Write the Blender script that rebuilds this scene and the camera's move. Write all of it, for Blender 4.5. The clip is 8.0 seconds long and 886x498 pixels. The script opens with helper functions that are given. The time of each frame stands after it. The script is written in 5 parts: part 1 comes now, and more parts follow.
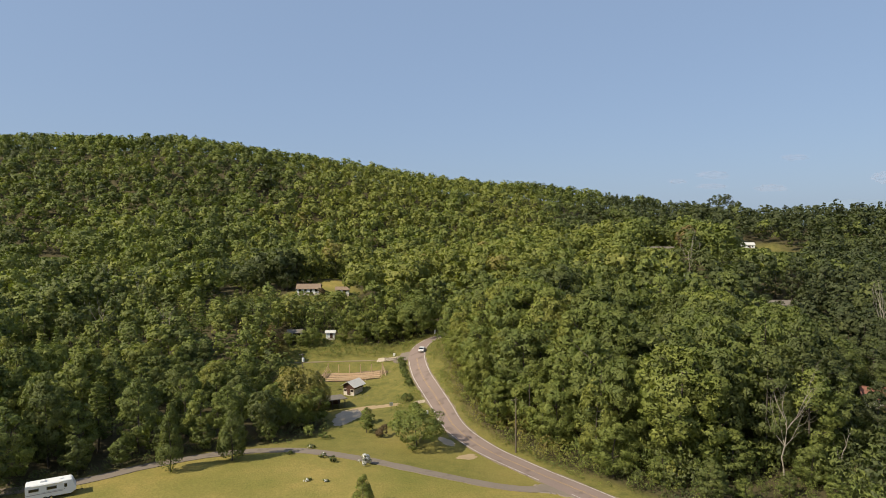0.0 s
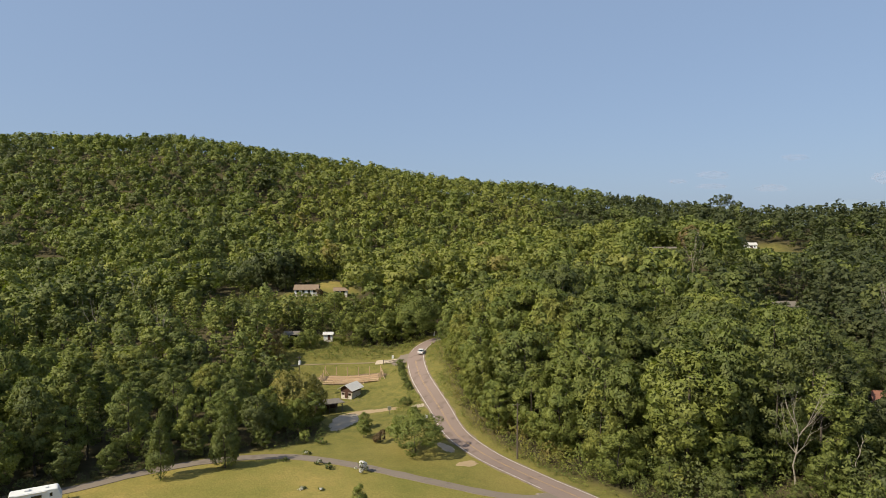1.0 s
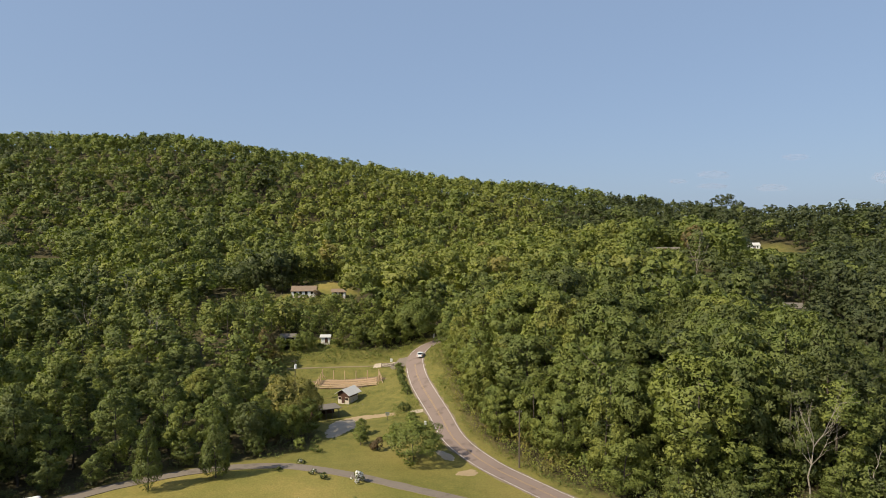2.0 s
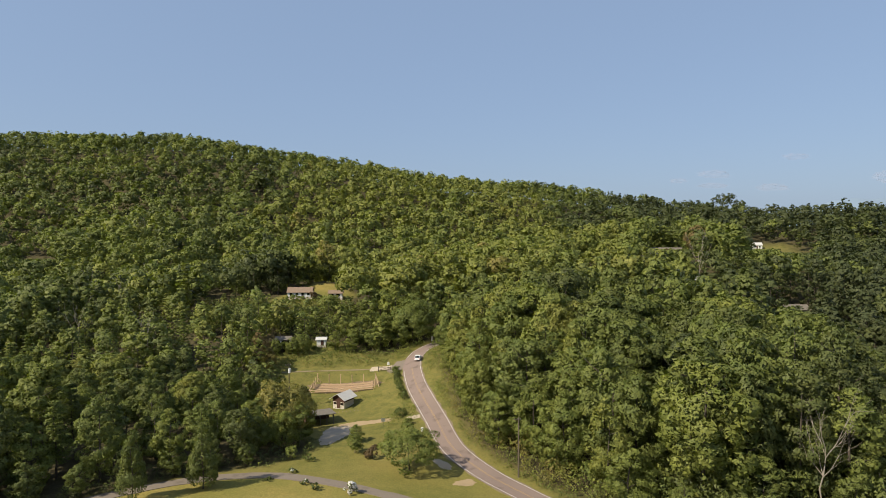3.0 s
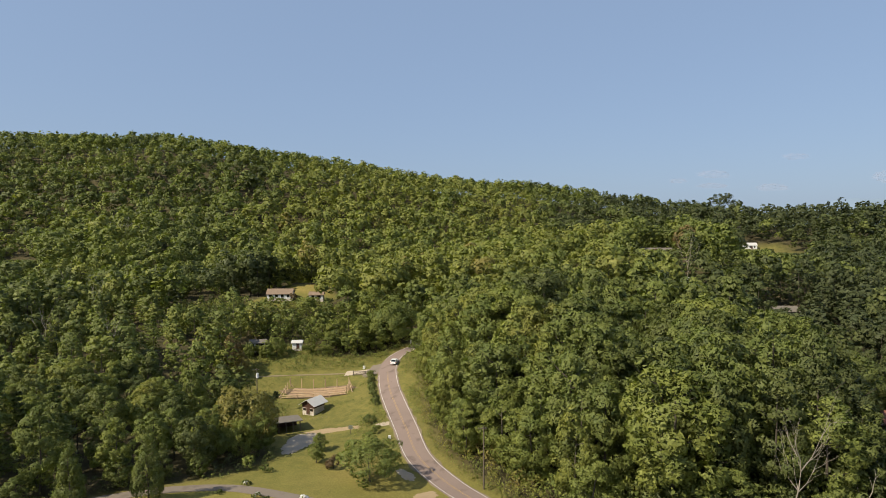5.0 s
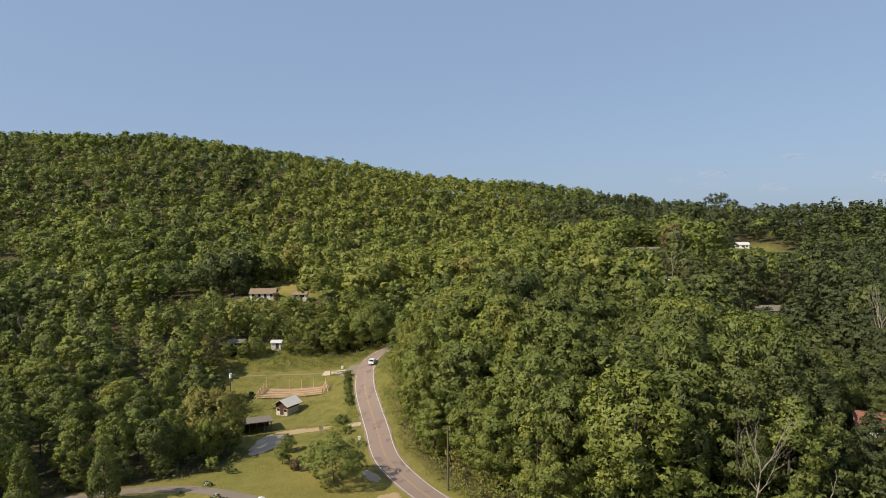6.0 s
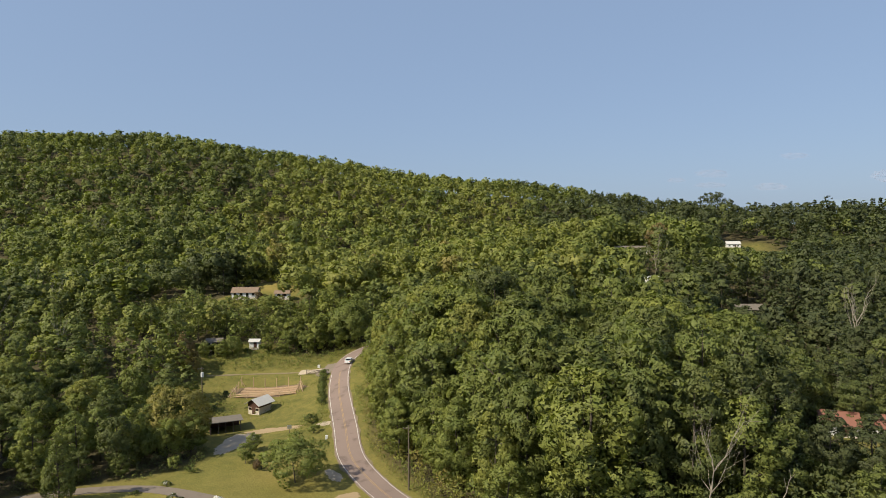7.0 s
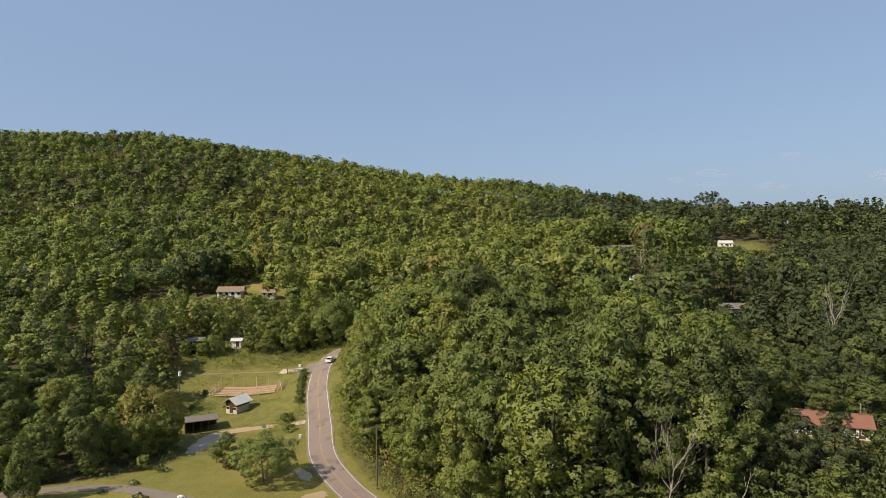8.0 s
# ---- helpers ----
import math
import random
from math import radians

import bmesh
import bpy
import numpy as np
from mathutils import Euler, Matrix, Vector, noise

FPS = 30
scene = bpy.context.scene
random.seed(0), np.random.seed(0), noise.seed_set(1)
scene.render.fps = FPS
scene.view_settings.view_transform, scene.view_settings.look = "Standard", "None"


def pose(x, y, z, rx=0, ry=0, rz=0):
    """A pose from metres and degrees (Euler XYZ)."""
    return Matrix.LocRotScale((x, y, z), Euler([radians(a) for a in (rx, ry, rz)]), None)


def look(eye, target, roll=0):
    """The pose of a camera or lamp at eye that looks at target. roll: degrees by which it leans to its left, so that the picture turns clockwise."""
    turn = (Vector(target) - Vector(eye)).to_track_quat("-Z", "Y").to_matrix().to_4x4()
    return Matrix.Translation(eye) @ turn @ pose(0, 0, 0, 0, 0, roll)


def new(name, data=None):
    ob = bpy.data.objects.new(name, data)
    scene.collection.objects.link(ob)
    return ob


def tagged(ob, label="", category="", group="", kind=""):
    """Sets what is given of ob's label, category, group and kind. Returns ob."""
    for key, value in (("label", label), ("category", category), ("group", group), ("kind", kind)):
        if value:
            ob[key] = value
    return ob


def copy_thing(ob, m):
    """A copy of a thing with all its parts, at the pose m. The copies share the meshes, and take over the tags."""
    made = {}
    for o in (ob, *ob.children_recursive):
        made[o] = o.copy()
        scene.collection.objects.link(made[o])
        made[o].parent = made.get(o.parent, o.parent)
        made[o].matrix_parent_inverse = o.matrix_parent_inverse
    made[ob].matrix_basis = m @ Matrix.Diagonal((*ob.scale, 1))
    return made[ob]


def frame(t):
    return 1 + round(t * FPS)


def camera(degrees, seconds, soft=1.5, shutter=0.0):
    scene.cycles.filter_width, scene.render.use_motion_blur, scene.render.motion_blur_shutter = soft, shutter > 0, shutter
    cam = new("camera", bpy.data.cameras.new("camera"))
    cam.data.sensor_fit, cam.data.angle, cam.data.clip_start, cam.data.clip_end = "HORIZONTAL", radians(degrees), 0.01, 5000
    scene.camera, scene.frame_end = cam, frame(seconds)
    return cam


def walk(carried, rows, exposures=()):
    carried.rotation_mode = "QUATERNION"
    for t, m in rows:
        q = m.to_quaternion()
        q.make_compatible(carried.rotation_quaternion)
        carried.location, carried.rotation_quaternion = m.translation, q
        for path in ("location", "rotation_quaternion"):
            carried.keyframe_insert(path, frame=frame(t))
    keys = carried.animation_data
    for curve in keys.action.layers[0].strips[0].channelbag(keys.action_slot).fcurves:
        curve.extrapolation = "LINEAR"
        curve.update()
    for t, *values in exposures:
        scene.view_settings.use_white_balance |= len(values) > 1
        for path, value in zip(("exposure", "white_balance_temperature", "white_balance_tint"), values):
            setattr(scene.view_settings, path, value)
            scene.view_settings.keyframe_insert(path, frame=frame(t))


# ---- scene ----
cam = camera(72.0, 8.0, soft=0.9)
METRES, EYE, TILT, LEAN, TURN = 38.0, 43.0, -1.55, 0.0, 0.0
ROWS = [
    (0.0, 0.0000, 0.0000, 0.0000, 0.000, 0.000, -0.000),
    (0.5, 0.0014, 0.0433, 0.0008, -0.000, -0.000, -0.000),
    (1.0, 0.0036, 0.0952, 0.0026, 0.000, 0.008, 0.010),
    (1.5, 0.0061, 0.1525, 0.0052, 0.008, 0.016, 0.020),
    (3.0, 0.0273, 0.3183, 0.0204, 0.041, -0.033, 0.060),
    (3.5, 0.0524, 0.3637, 0.0236, 0.057, -0.025, 0.080),
    (4.0, 0.0919, 0.4034, 0.0246, 0.065, -0.016, 0.100),
    (4.5, 0.1456, 0.4368, 0.0235, 0.074, -0.000, 0.100),
    (6.0, 0.3859, 0.5005, 0.0119, 0.082, 0.016, 0.160),
    (6.5, 0.4805, 0.5138, 0.0060, 0.090, 0.000, 0.160),
    (7.0, 0.5697, 0.5237, 0.0019, 0.090, -0.016, 0.160),
    (7.5, 0.6481, 0.5293, -0.0007, 0.082, -0.041, 0.170),
    (8.0, 0.7179, 0.5308, -0.0034, 0.074, -0.057, 0.170),
]
walk(cam, [(t, pose(0, 0, EYE, TILT, LEAN, TURN) @ pose(METRES * x, METRES * y, METRES * z, 90 + pitch, roll, yaw)) for t, x, y, z, yaw, pitch, roll in ROWS])

# ---- light: clear late-summer sun from the viewer's left, a little behind ----
SUN_ELEVATION, SUN_AZIMUTH = 42.5, 239.0
world = bpy.data.worlds.new("sky")
scene.world = world
world.use_nodes = True
wn = world.node_tree.nodes
sky = wn.new("ShaderNodeTexSky")
sky.sky_type = "NISHITA"
sky.sun_disc = False
sky.sun_elevation, sky.sun_rotation = radians(SUN_ELEVATION), radians(SUN_AZIMUTH)
sky.air_density, sky.dust_density, sky.ozone_density = 1.0, 1.7, 1.5
wn["Background"].inputs["Strength"].default_value = 0.090
haze = wn.new("ShaderNodeMix")
haze.data_type = "RGBA"
haze.inputs[0].default_value = 0.68
haze.inputs[7].default_value = (2.45, 3.35, 4.95, 1)
world.node_tree.links.new(sky.outputs[0], haze.inputs[6])
world.node_tree.links.new(haze.outputs[2], wn["Background"].inputs["Color"])
sun = new("sun", bpy.data.lights.new("sun", "SUN"))
sun.data.energy, sun.data.angle, sun.data.color = 4.45, radians(0.55), (1.0, 0.92, 0.72)
_az, _el = radians(SUN_AZIMUTH), radians(SUN_ELEVATION)
sun_way = Vector((math.sin(_az) * math.cos(_el), math.cos(_az) * math.cos(_el), math.sin(_el)))
sun.matrix_world = look(sun_way * 900, (0, 0, 0))
scene.view_settings.exposure = 0.5

# ---- materials ----


def material(name, rough=0.8, metal=0.0, spec=0.3):
    m = bpy.data.materials.new(name)
    m.use_nodes = True
    b = m.node_tree.nodes["Principled BSDF"]
    b.inputs["Roughness"].default_value = rough
    b.inputs["Metallic"].default_value = metal
    b.inputs["Specular IOR Level"].default_value = spec
    return m, m.node_tree.nodes, m.node_tree.links, b


def ramp(nodes, stops):
    r = nodes.new("ShaderNodeValToRGB")
    while len(r.color_ramp.elements) < len(stops):
        r.color_ramp.elements.new(0.5)
    for e, (p, c) in zip(r.color_ramp.elements, stops):
        e.position, e.color = p, (*c, 1)
    return r


def mixer(nodes, links, fac, a, b, blend="MIX"):
    n = nodes.new("ShaderNodeMix")
    n.data_type, n.blend_type = "RGBA", blend
    for socket, value in ((n.inputs[0], fac), (n.inputs[6], a), (n.inputs[7], b)):
        if isinstance(value, (int, float)):
            socket.default_value = value
        elif isinstance(value, tuple):
            socket.default_value = (*value, 1)
        else:
            links.new(value, socket)
    return n.outputs[2]


def noisy(nodes, links, scale, detail=4, rough=0.55, coord="Object", squash=None):
    tc = nodes.new("ShaderNodeTexCoord")
    n = nodes.new("ShaderNodeTexNoise")
    n.inputs["Scale"].default_value, n.inputs["Detail"].default_value, n.inputs["Roughness"].default_value = scale, detail, rough
    if squash:
        mp = nodes.new("ShaderNodeMapping")
        mp.inputs["Scale"].default_value = squash
        links.new(tc.outputs[coord], mp.inputs[0])
        links.new(mp.outputs[0], n.inputs["Vector"])
    else:
        links.new(tc.outputs[coord], n.inputs["Vector"])
    return n.outputs["Fac"]


def bumped(nodes, links, b, height, strength, distance):
    n = nodes.new("ShaderNodeBump")
    n.inputs["Strength"].default_value, n.inputs["Distance"].default_value = strength, distance
    links.new(height, n.inputs["Height"])
    links.new(n.outputs[0], b.inputs["Normal"])


def plain(name, color, rough=0.8, metal=0.0, vary=0.25, scale=3.0, spec=0.3, bump=0.0):
    """A weathered surface: one colour, with stains and grain at two scales."""
    m, n, l, b = material(name, rough, metal, spec)
    big, small = noisy(n, l, scale, 3), noisy(n, l, scale * 9, 4)
    dark = tuple(c * (1 - vary) for c in color)
    light = tuple(min(1, c * (1 + vary * 0.5)) for c in color)
    c1 = mixer(n, l, big, dark, light)
    l.new(mixer(n, l, 0.35, c1, mixer(n, l, small, dark, light)), b.inputs["Base Color"])
    if bump:
        bumped(n, l, b, small, 0.6, bump)
    return m


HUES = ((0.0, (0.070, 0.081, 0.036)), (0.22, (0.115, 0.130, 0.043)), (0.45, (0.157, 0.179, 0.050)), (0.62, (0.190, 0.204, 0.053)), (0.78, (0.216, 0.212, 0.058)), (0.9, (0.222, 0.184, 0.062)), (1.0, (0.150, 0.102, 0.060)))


def foliage(name, source, ragged=0.0):
    """Leaves: hue per tree (by object or by the attribute 'hue'), brightness per leaf spray, thin enough to let some light through."""
    m, n, l, b = material(name, 0.62, 0.0, 0.25)
    if source == "object":
        hue = n.new("ShaderNodeObjectInfo").outputs["Color"]
    else:
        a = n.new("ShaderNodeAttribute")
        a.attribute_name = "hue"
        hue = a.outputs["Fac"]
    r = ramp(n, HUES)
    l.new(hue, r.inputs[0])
    isl = n.new("ShaderNodeNewGeometry").outputs["Random Per Island"]
    r2 = ramp(n, ((0.0, (0.84, 0.85, 0.84)), (0.5, (1.0, 1.0, 0.98)), (1.0, (1.14, 1.13, 1.05))))
    l.new(isl, r2.inputs[0])
    col = mixer(n, l, 1.0, r.outputs[0], r2.outputs[0], "MULTIPLY")
    patch = ramp(n, ((0.35, (0.8, 0.85, 0.8)), (0.65, (1.15, 1.1, 1.0))))
    l.new(noisy(n, l, 0.28, 3), patch.inputs[0])
    col = mixer(n, l, 1.0, col, patch.outputs[0], "MULTIPLY")
    tc = n.new("ShaderNodeTexCoord")
    cells = n.new("ShaderNodeTexVoronoi")
    cells.inputs["Scale"].default_value = 3.4
    l.new(tc.outputs["Object"], cells.inputs["Vector"])
    speck = ramp(n, ((0.0, (0.80, 0.82, 0.80)), (0.5, (1.0, 1.0, 1.0)), (1.0, (1.16, 1.15, 1.10))))
    sep = n.new("ShaderNodeSeparateColor")
    l.new(cells.outputs["Color"], sep.inputs[0])
    l.new(sep.outputs[0], speck.inputs[0])
    col = mixer(n, l, 1.0, col, speck.outputs[0], "MULTIPLY")
    l.new(col, b.inputs["Base Color"])
    tr = n.new("ShaderNodeBsdfTranslucent")
    l.new(mixer(n, l, 1.0, col, (1.1, 1.25, 0.5), "MULTIPLY"), tr.inputs[0])
    mx = n.new("ShaderNodeMixShader")
    mx.inputs[0].default_value = 0.28
    l.new(b.outputs[0], mx.inputs[1])
    l.new(tr.outputs[0], mx.inputs[2])
    if not ragged:
        l.new(mx.outputs[0], n["Material Output"].inputs[0])
        return m
    # gaps between the single leaves of a spray
    leaves = n.new("ShaderNodeTexVoronoi")
    leaves.inputs["Scale"].default_value = ragged
    l.new(tc.outputs["Object"], leaves.inputs["Vector"])
    gap = n.new("ShaderNodeSeparateColor")
    l.new(leaves.outputs["Color"], gap.inputs[0])
    hole = n.new("ShaderNodeMath")
    hole.operation, hole.inputs[1].default_value = "LESS_THAN", 0.36 if source == "object" else 0.26
    l.new(gap.outputs[2], hole.inputs[0])
    cut = n.new("ShaderNodeMixShader")
    l.new(hole.outputs[0], cut.inputs[0])
    l.new(mx.outputs[0], cut.inputs[1])
    l.new(n.new("ShaderNodeBsdfTransparent").outputs[0], cut.inputs[2])
    l.new(cut.outputs[0], n["Material Output"].inputs[0])
    return m


LEAF = foliage("leaves", "object", 4.2)
LEAF_MIDDLE = foliage("leaves_valley", "attribute", 3.2)
LEAF_FAR = foliage("leaves_woodland", "attribute")
BARK = plain("bark", (0.085, 0.068, 0.052), 0.9, vary=0.4, scale=1.2, bump=0.03)
DEADWOOD = plain("bleached_deadwood", (0.29, 0.25, 0.20), 0.85, vary=0.4, scale=0.8)
POLEWOOD = plain("weathered_pole_wood", (0.12, 0.095, 0.072), 0.85, vary=0.3, scale=1.5)
TIMBER = plain("new_timber", (0.50, 0.35, 0.22), 0.75, vary=0.3, scale=1.5)
BROWNBOARD = plain("dark_brown_boards", (0.080, 0.038, 0.026), 0.8, vary=0.35, scale=2)
WHITEWALL = plain("white_siding", (0.66, 0.65, 0.63), 0.6, vary=0.12, scale=0.8)
STONEWALL = plain("whitewashed_stone", (0.55, 0.48, 0.41), 0.85, vary=0.3, scale=2.2, bump=0.03)
METALROOF = plain("galvanised_roof", (0.56, 0.53, 0.50), 0.55, 0.1, vary=0.3, scale=1.2)
BROWNROOF = plain("brown_shingles", (0.235, 0.165, 0.115), 0.9, vary=0.3, scale=1.0)
REDROOF = plain("red_brown_shingles", (0.215, 0.096, 0.068), 0.85, vary=0.25, scale=1.0)
GREYROOF = plain("grey_weathered_roof", (0.17, 0.145, 0.12), 0.85, vary=0.4, scale=0.9)
DARKGLASS, _n, _l, _b = material("dark_glass", 0.08, 0.0, 0.6)
_b.inputs["Base Color"].default_value = (0.012, 0.014, 0.016, 1)
RUBBER = plain("black_rubber", (0.02, 0.02, 0.021), 0.8, vary=0.2)
CHROME, _n, _l, _b = material("bright_metal", 0.25, 1.0)
_b.inputs["Base Color"].default_value = (0.6, 0.6, 0.6, 1)
CARWHITE, _n, _l, _b = material("white_car_paint", 0.25, 0.0, 0.5)
_b.inputs["Base Color"].default_value = (0.78, 0.78, 0.78, 1)
CAMPERSKIN = plain("white_camper_skin", (0.68, 0.67, 0.66), 0.4, vary=0.06, scale=0.7)
DECAL = plain("grey_stripe", (0.33, 0.31, 0.30), 0.5, vary=0.1)
TAILRED = plain("red_lens", (0.45, 0.02, 0.015), 0.3, vary=0.1)
LINEWHITE = plain("white_road_paint", (0.60, 0.57, 0.53), 0.7, vary=0.45, scale=1.3)
LINEYELLOW = plain("yellow_road_paint", (0.38, 0.25, 0.12), 0.7, vary=0.45, scale=1.3)
GRAVEL = plain("pale_gravel", (0.44, 0.355, 0.265), 0.95, vary=0.4, scale=0.5, bump=0.03)
SAND = plain("tan_sand", (0.36, 0.26, 0.15), 0.95, vary=0.45, scale=0.4, bump=0.02)
SHOULDER = plain("dirty_shoulder_gravel", (0.22, 0.175, 0.10), 0.95, vary=0.5, scale=0.6, bump=0.03)
STRAW = plain("straw_covered_soil", (0.36, 0.235, 0.145), 0.95, vary=0.55, scale=1.6, bump=0.02)
SOIL = plain("garden_soil", (0.21, 0.145, 0.085), 0.95, vary=0.5, scale=1.2)
SIGNMETAL = plain("aluminium", (0.5, 0.5, 0.5), 0.4, 0.8, vary=0.15)
BLOOM = plain("white_blossom", (0.75, 0.70, 0.66), 0.7, vary=0.15, scale=2)


def asphalt_material(name, base, streak):
    m, n, l, b = material(name, 0.88, 0.0, 0.25)
    c = mixer(n, l, noisy(n, l, 0.12, 4), tuple(v * 0.8 for v in base), tuple(v * 1.2 for v in base))
    fine = noisy(n, l, 6.0, 3)
    c = mixer(n, l, 0.3, c, mixer(n, l, fine, tuple(v * 0.55 for v in base), tuple(v * 1.5 for v in base)))
    r = ramp(n, ((0.56, (1, 1, 1)), (0.66, (streak, streak, streak))))
    l.new(noisy(n, l, 0.35, 5, 0.6), r.inputs[0])
    l.new(mixer(n, l, 1.0, c, r.outputs[0], "MULTIPLY"), b.inputs["Base Color"])
    bumped(n, l, b, fine, 0.4, 0.01)
    return m


ASPHALT = asphalt_material("old_asphalt", (0.215, 0.158, 0.134), 0.72)
ASPHALT_LANE = asphalt_material("worn_lane_asphalt", (0.188, 0.150, 0.118), 0.8)


def ground_material():
    """Mown meadow, rough grass and leaf litter under the woods, by the attributes 'mown' and 'litter'."""
    m, n, l, b = material("meadow_and_forest_floor", 0.95, 0.0, 0.15)

    def attribute(name):
        a = n.new("ShaderNodeAttribute")
        a.attribute_name = name
        return a.outputs["Fac"]

    def ranged(value, a, b):
        r = n.new("ShaderNodeMapRange")
        r.inputs["From Min"].default_value, r.inputs["From Max"].default_value = a, b
        l.new(value, r.inputs["Value"])
        return r.outputs[0]
    wide, mid, fine = ranged(noisy(n, l, 0.05, 5, 0.6), 0.32, 0.68), ranged(noisy(n, l, 0.35, 5, 0.65), 0.3, 0.7), noisy(n, l, 2.6, 4)
    mown = mixer(n, l, wide, (0.150, 0.138, 0.033), (0.300, 0.218, 0.070))
    mown = mixer(n, l, mid, mown, mixer(n, l, 0.5, mown, (0.150, 0.150, 0.036)))
    rough = mixer(n, l, mid, (0.074, 0.084, 0.020), (0.190, 0.162, 0.045))
    rough = mixer(n, l, wide, rough, mixer(n, l, 0.5, rough, (0.18, 0.148, 0.048)))
    c = mixer(n, l, attribute("mown"), rough, mown)
    c = mixer(n, l, attribute("litter"), c, mixer(n, l, mid, (0.045, 0.040, 0.020), (0.090, 0.072, 0.038)))
    spots = ramp(n, ((0.3, (0.82, 0.83, 0.80)), (0.7, (1.14, 1.13, 1.08))))
    l.new(fine, spots.inputs[0])
    l.new(mixer(n, l, 1.0, c, spots.outputs[0], "MULTIPLY"), b.inputs["Base Color"])
    bumped(n, l, b, fine, 0.8, 0.12)
    return m


GROUND = ground_material()

# ---- the lie of the land ----
BASE = -1.5
HILLS = [  # centre x, centre y, radius, height
    (-430, 720, 190, 167.4), (-190, 640, 130, 83.0), (60, 700, 150, 81.1), (358, 830, 30, 38.0), (395, 830, 30, 42.0),
    (340, 560, 140, 41.8), (250, 430, 80, 4.0), (-20, 480, 130, 10.4), (110, 310, 70, 33.0),
    (-60, 275, 40, 11.3), (-105, 245, 40, 5.2), (20, 205, 35, 8.6), (95, 125, 22, 6.4),
    (-38, 215, 18, 1.0), (2, 104, 18, 1.3), (-190, 380, 50, 14.9), (-225, 655, 75, 5.0),
    (150, 705, 80, 4.0), (-53, 294, 14, 5.0), (-305, 680, 45, 10.0),
    (225, 670, 35, 3.0), (420, 560, 60, 11.0), (500, 640, 70, 5.0), (258, 652, 24, 5.0), (178, 668, 40, 2.0), (-530, 695, 45, 4.0), (392, 828, 22, 4.0),
]
DIPS = [
    (-300, 640, 150, -64.8), (-80, 640, 130, -13.2), (200, 690, 120, -4.2), (130, 500, 130, -17.9),
    (-150, 450, 120, -3.0), (-280, 400, 90, -1.9), (85, 240, 50, -5.6), (-165, 260, 50, -2.3),
    (-20, 225, 30, -1.2), (-30, 190, 25, -5.8), (-20, 160, 22, -2.0), (5, 125, 22, -1.7),
    (14, 128, 16, -1.6), (-4, 228, 16, -3.1), (-262, 450, 45, -4.7),
    (-130, 660, 50, -2.5), (-20, 675, 45, -4.2), (45, 690, 45, -4.2), (-188, 668, 22, -3.0), (-30, 656, 18, -2.0), (326, 575, 22, -2.5),
]


def land(x, y):
    """Height of the ground, for numbers or arrays."""
    z = np.zeros_like(np.asarray(x, float)) + BASE
    for cx, cy, r, h in HILLS + DIPS:
        z = z + h * np.exp(-((x - cx) ** 2 + (y - cy) ** 2) / (2 * r * r))
    return z


def height(x, y):
    return float(land(float(x), float(y)))


def smooth_line(points, step):
    """A Catmull-Rom line through plan points, sampled about every step metres."""
    p = [np.array(q, float) for q in points]
    p = [2 * p[0] - p[1]] + p + [2 * p[-1] - p[-2]]
    out = []
    for a, b, c, d in zip(p, p[1:], p[2:], p[3:]):
        n = max(2, int(np.linalg.norm(c - b) / step))
        for i in range(n):
            t = i / n
            out.append(0.5 * (2 * b + (c - a) * t + (2 * a - 5 * b + 4 * c - d) * t * t + (3 * b - a - 3 * c + d) * t ** 3))
    return np.array(out + [p[-2]])


def inside(x, y, poly):
    x, y = np.asarray(x, float), np.asarray(y, float)
    r = np.zeros(x.shape, bool)
    for (x0, y0), (x1, y1) in zip(poly, poly[1:] + poly[:1]):
        if y0 != y1:
            r ^= ((y0 > y) != (y1 > y)) & (x < (x1 - x0) * (y - y0) / (y1 - y0) + x0)
    return r


def edge_distance(x, y, poly):
    """Distance to the outline of a polygon, positive outside it."""
    x, y = np.asarray(x, float), np.asarray(y, float)
    d = np.full(x.shape, 1e9)
    for (x0, y0), (x1, y1) in zip(poly, poly[1:] + poly[:1]):
        ux, uy = x1 - x0, y1 - y0
        t = np.clip(((x - x0) * ux + (y - y0) * uy) / (ux * ux + uy * uy), 0, 1)
        d = np.minimum(d, np.hypot(x - x0 - t * ux, y - y0 - t * uy))
    return np.where(inside(x, y, poly), -d, d)


ROAD_POINTS = [(52, 62), (37, 83), (27.6, 98), (20.2, 109.8), (14.6, 120), (8.2, 130.7), (2.8, 141.6), (-0.6, 155.6), (-4.0, 170), (-6.6, 182), (-8.2, 193), (-8.6, 201), (-7.6, 208.5), (-4.4, 215.5), (1.5, 221), (10, 225), (26, 229)]
LANE_POINTS = [(20.2, 106.5), (15.3, 104.9), (8.6, 106.8), (-0.4, 111.8), (-9.2, 116.8), (-16.3, 120.5), (-23.5, 123.2), (-30.8, 124.7), (-39.6, 123.3), (-47.6, 120), (-56.9, 113.8), (-64, 107.5), (-73, 103.5), (-95, 98)]
BACK_LANE_POINTS = [(-9, 198.6), (-14, 200.6), (-20, 201.8), (-30.7, 202.8), (-40.6, 202), (-49, 200)]
ROAD_HALF, LANE_HALF = 2.75, 1.45
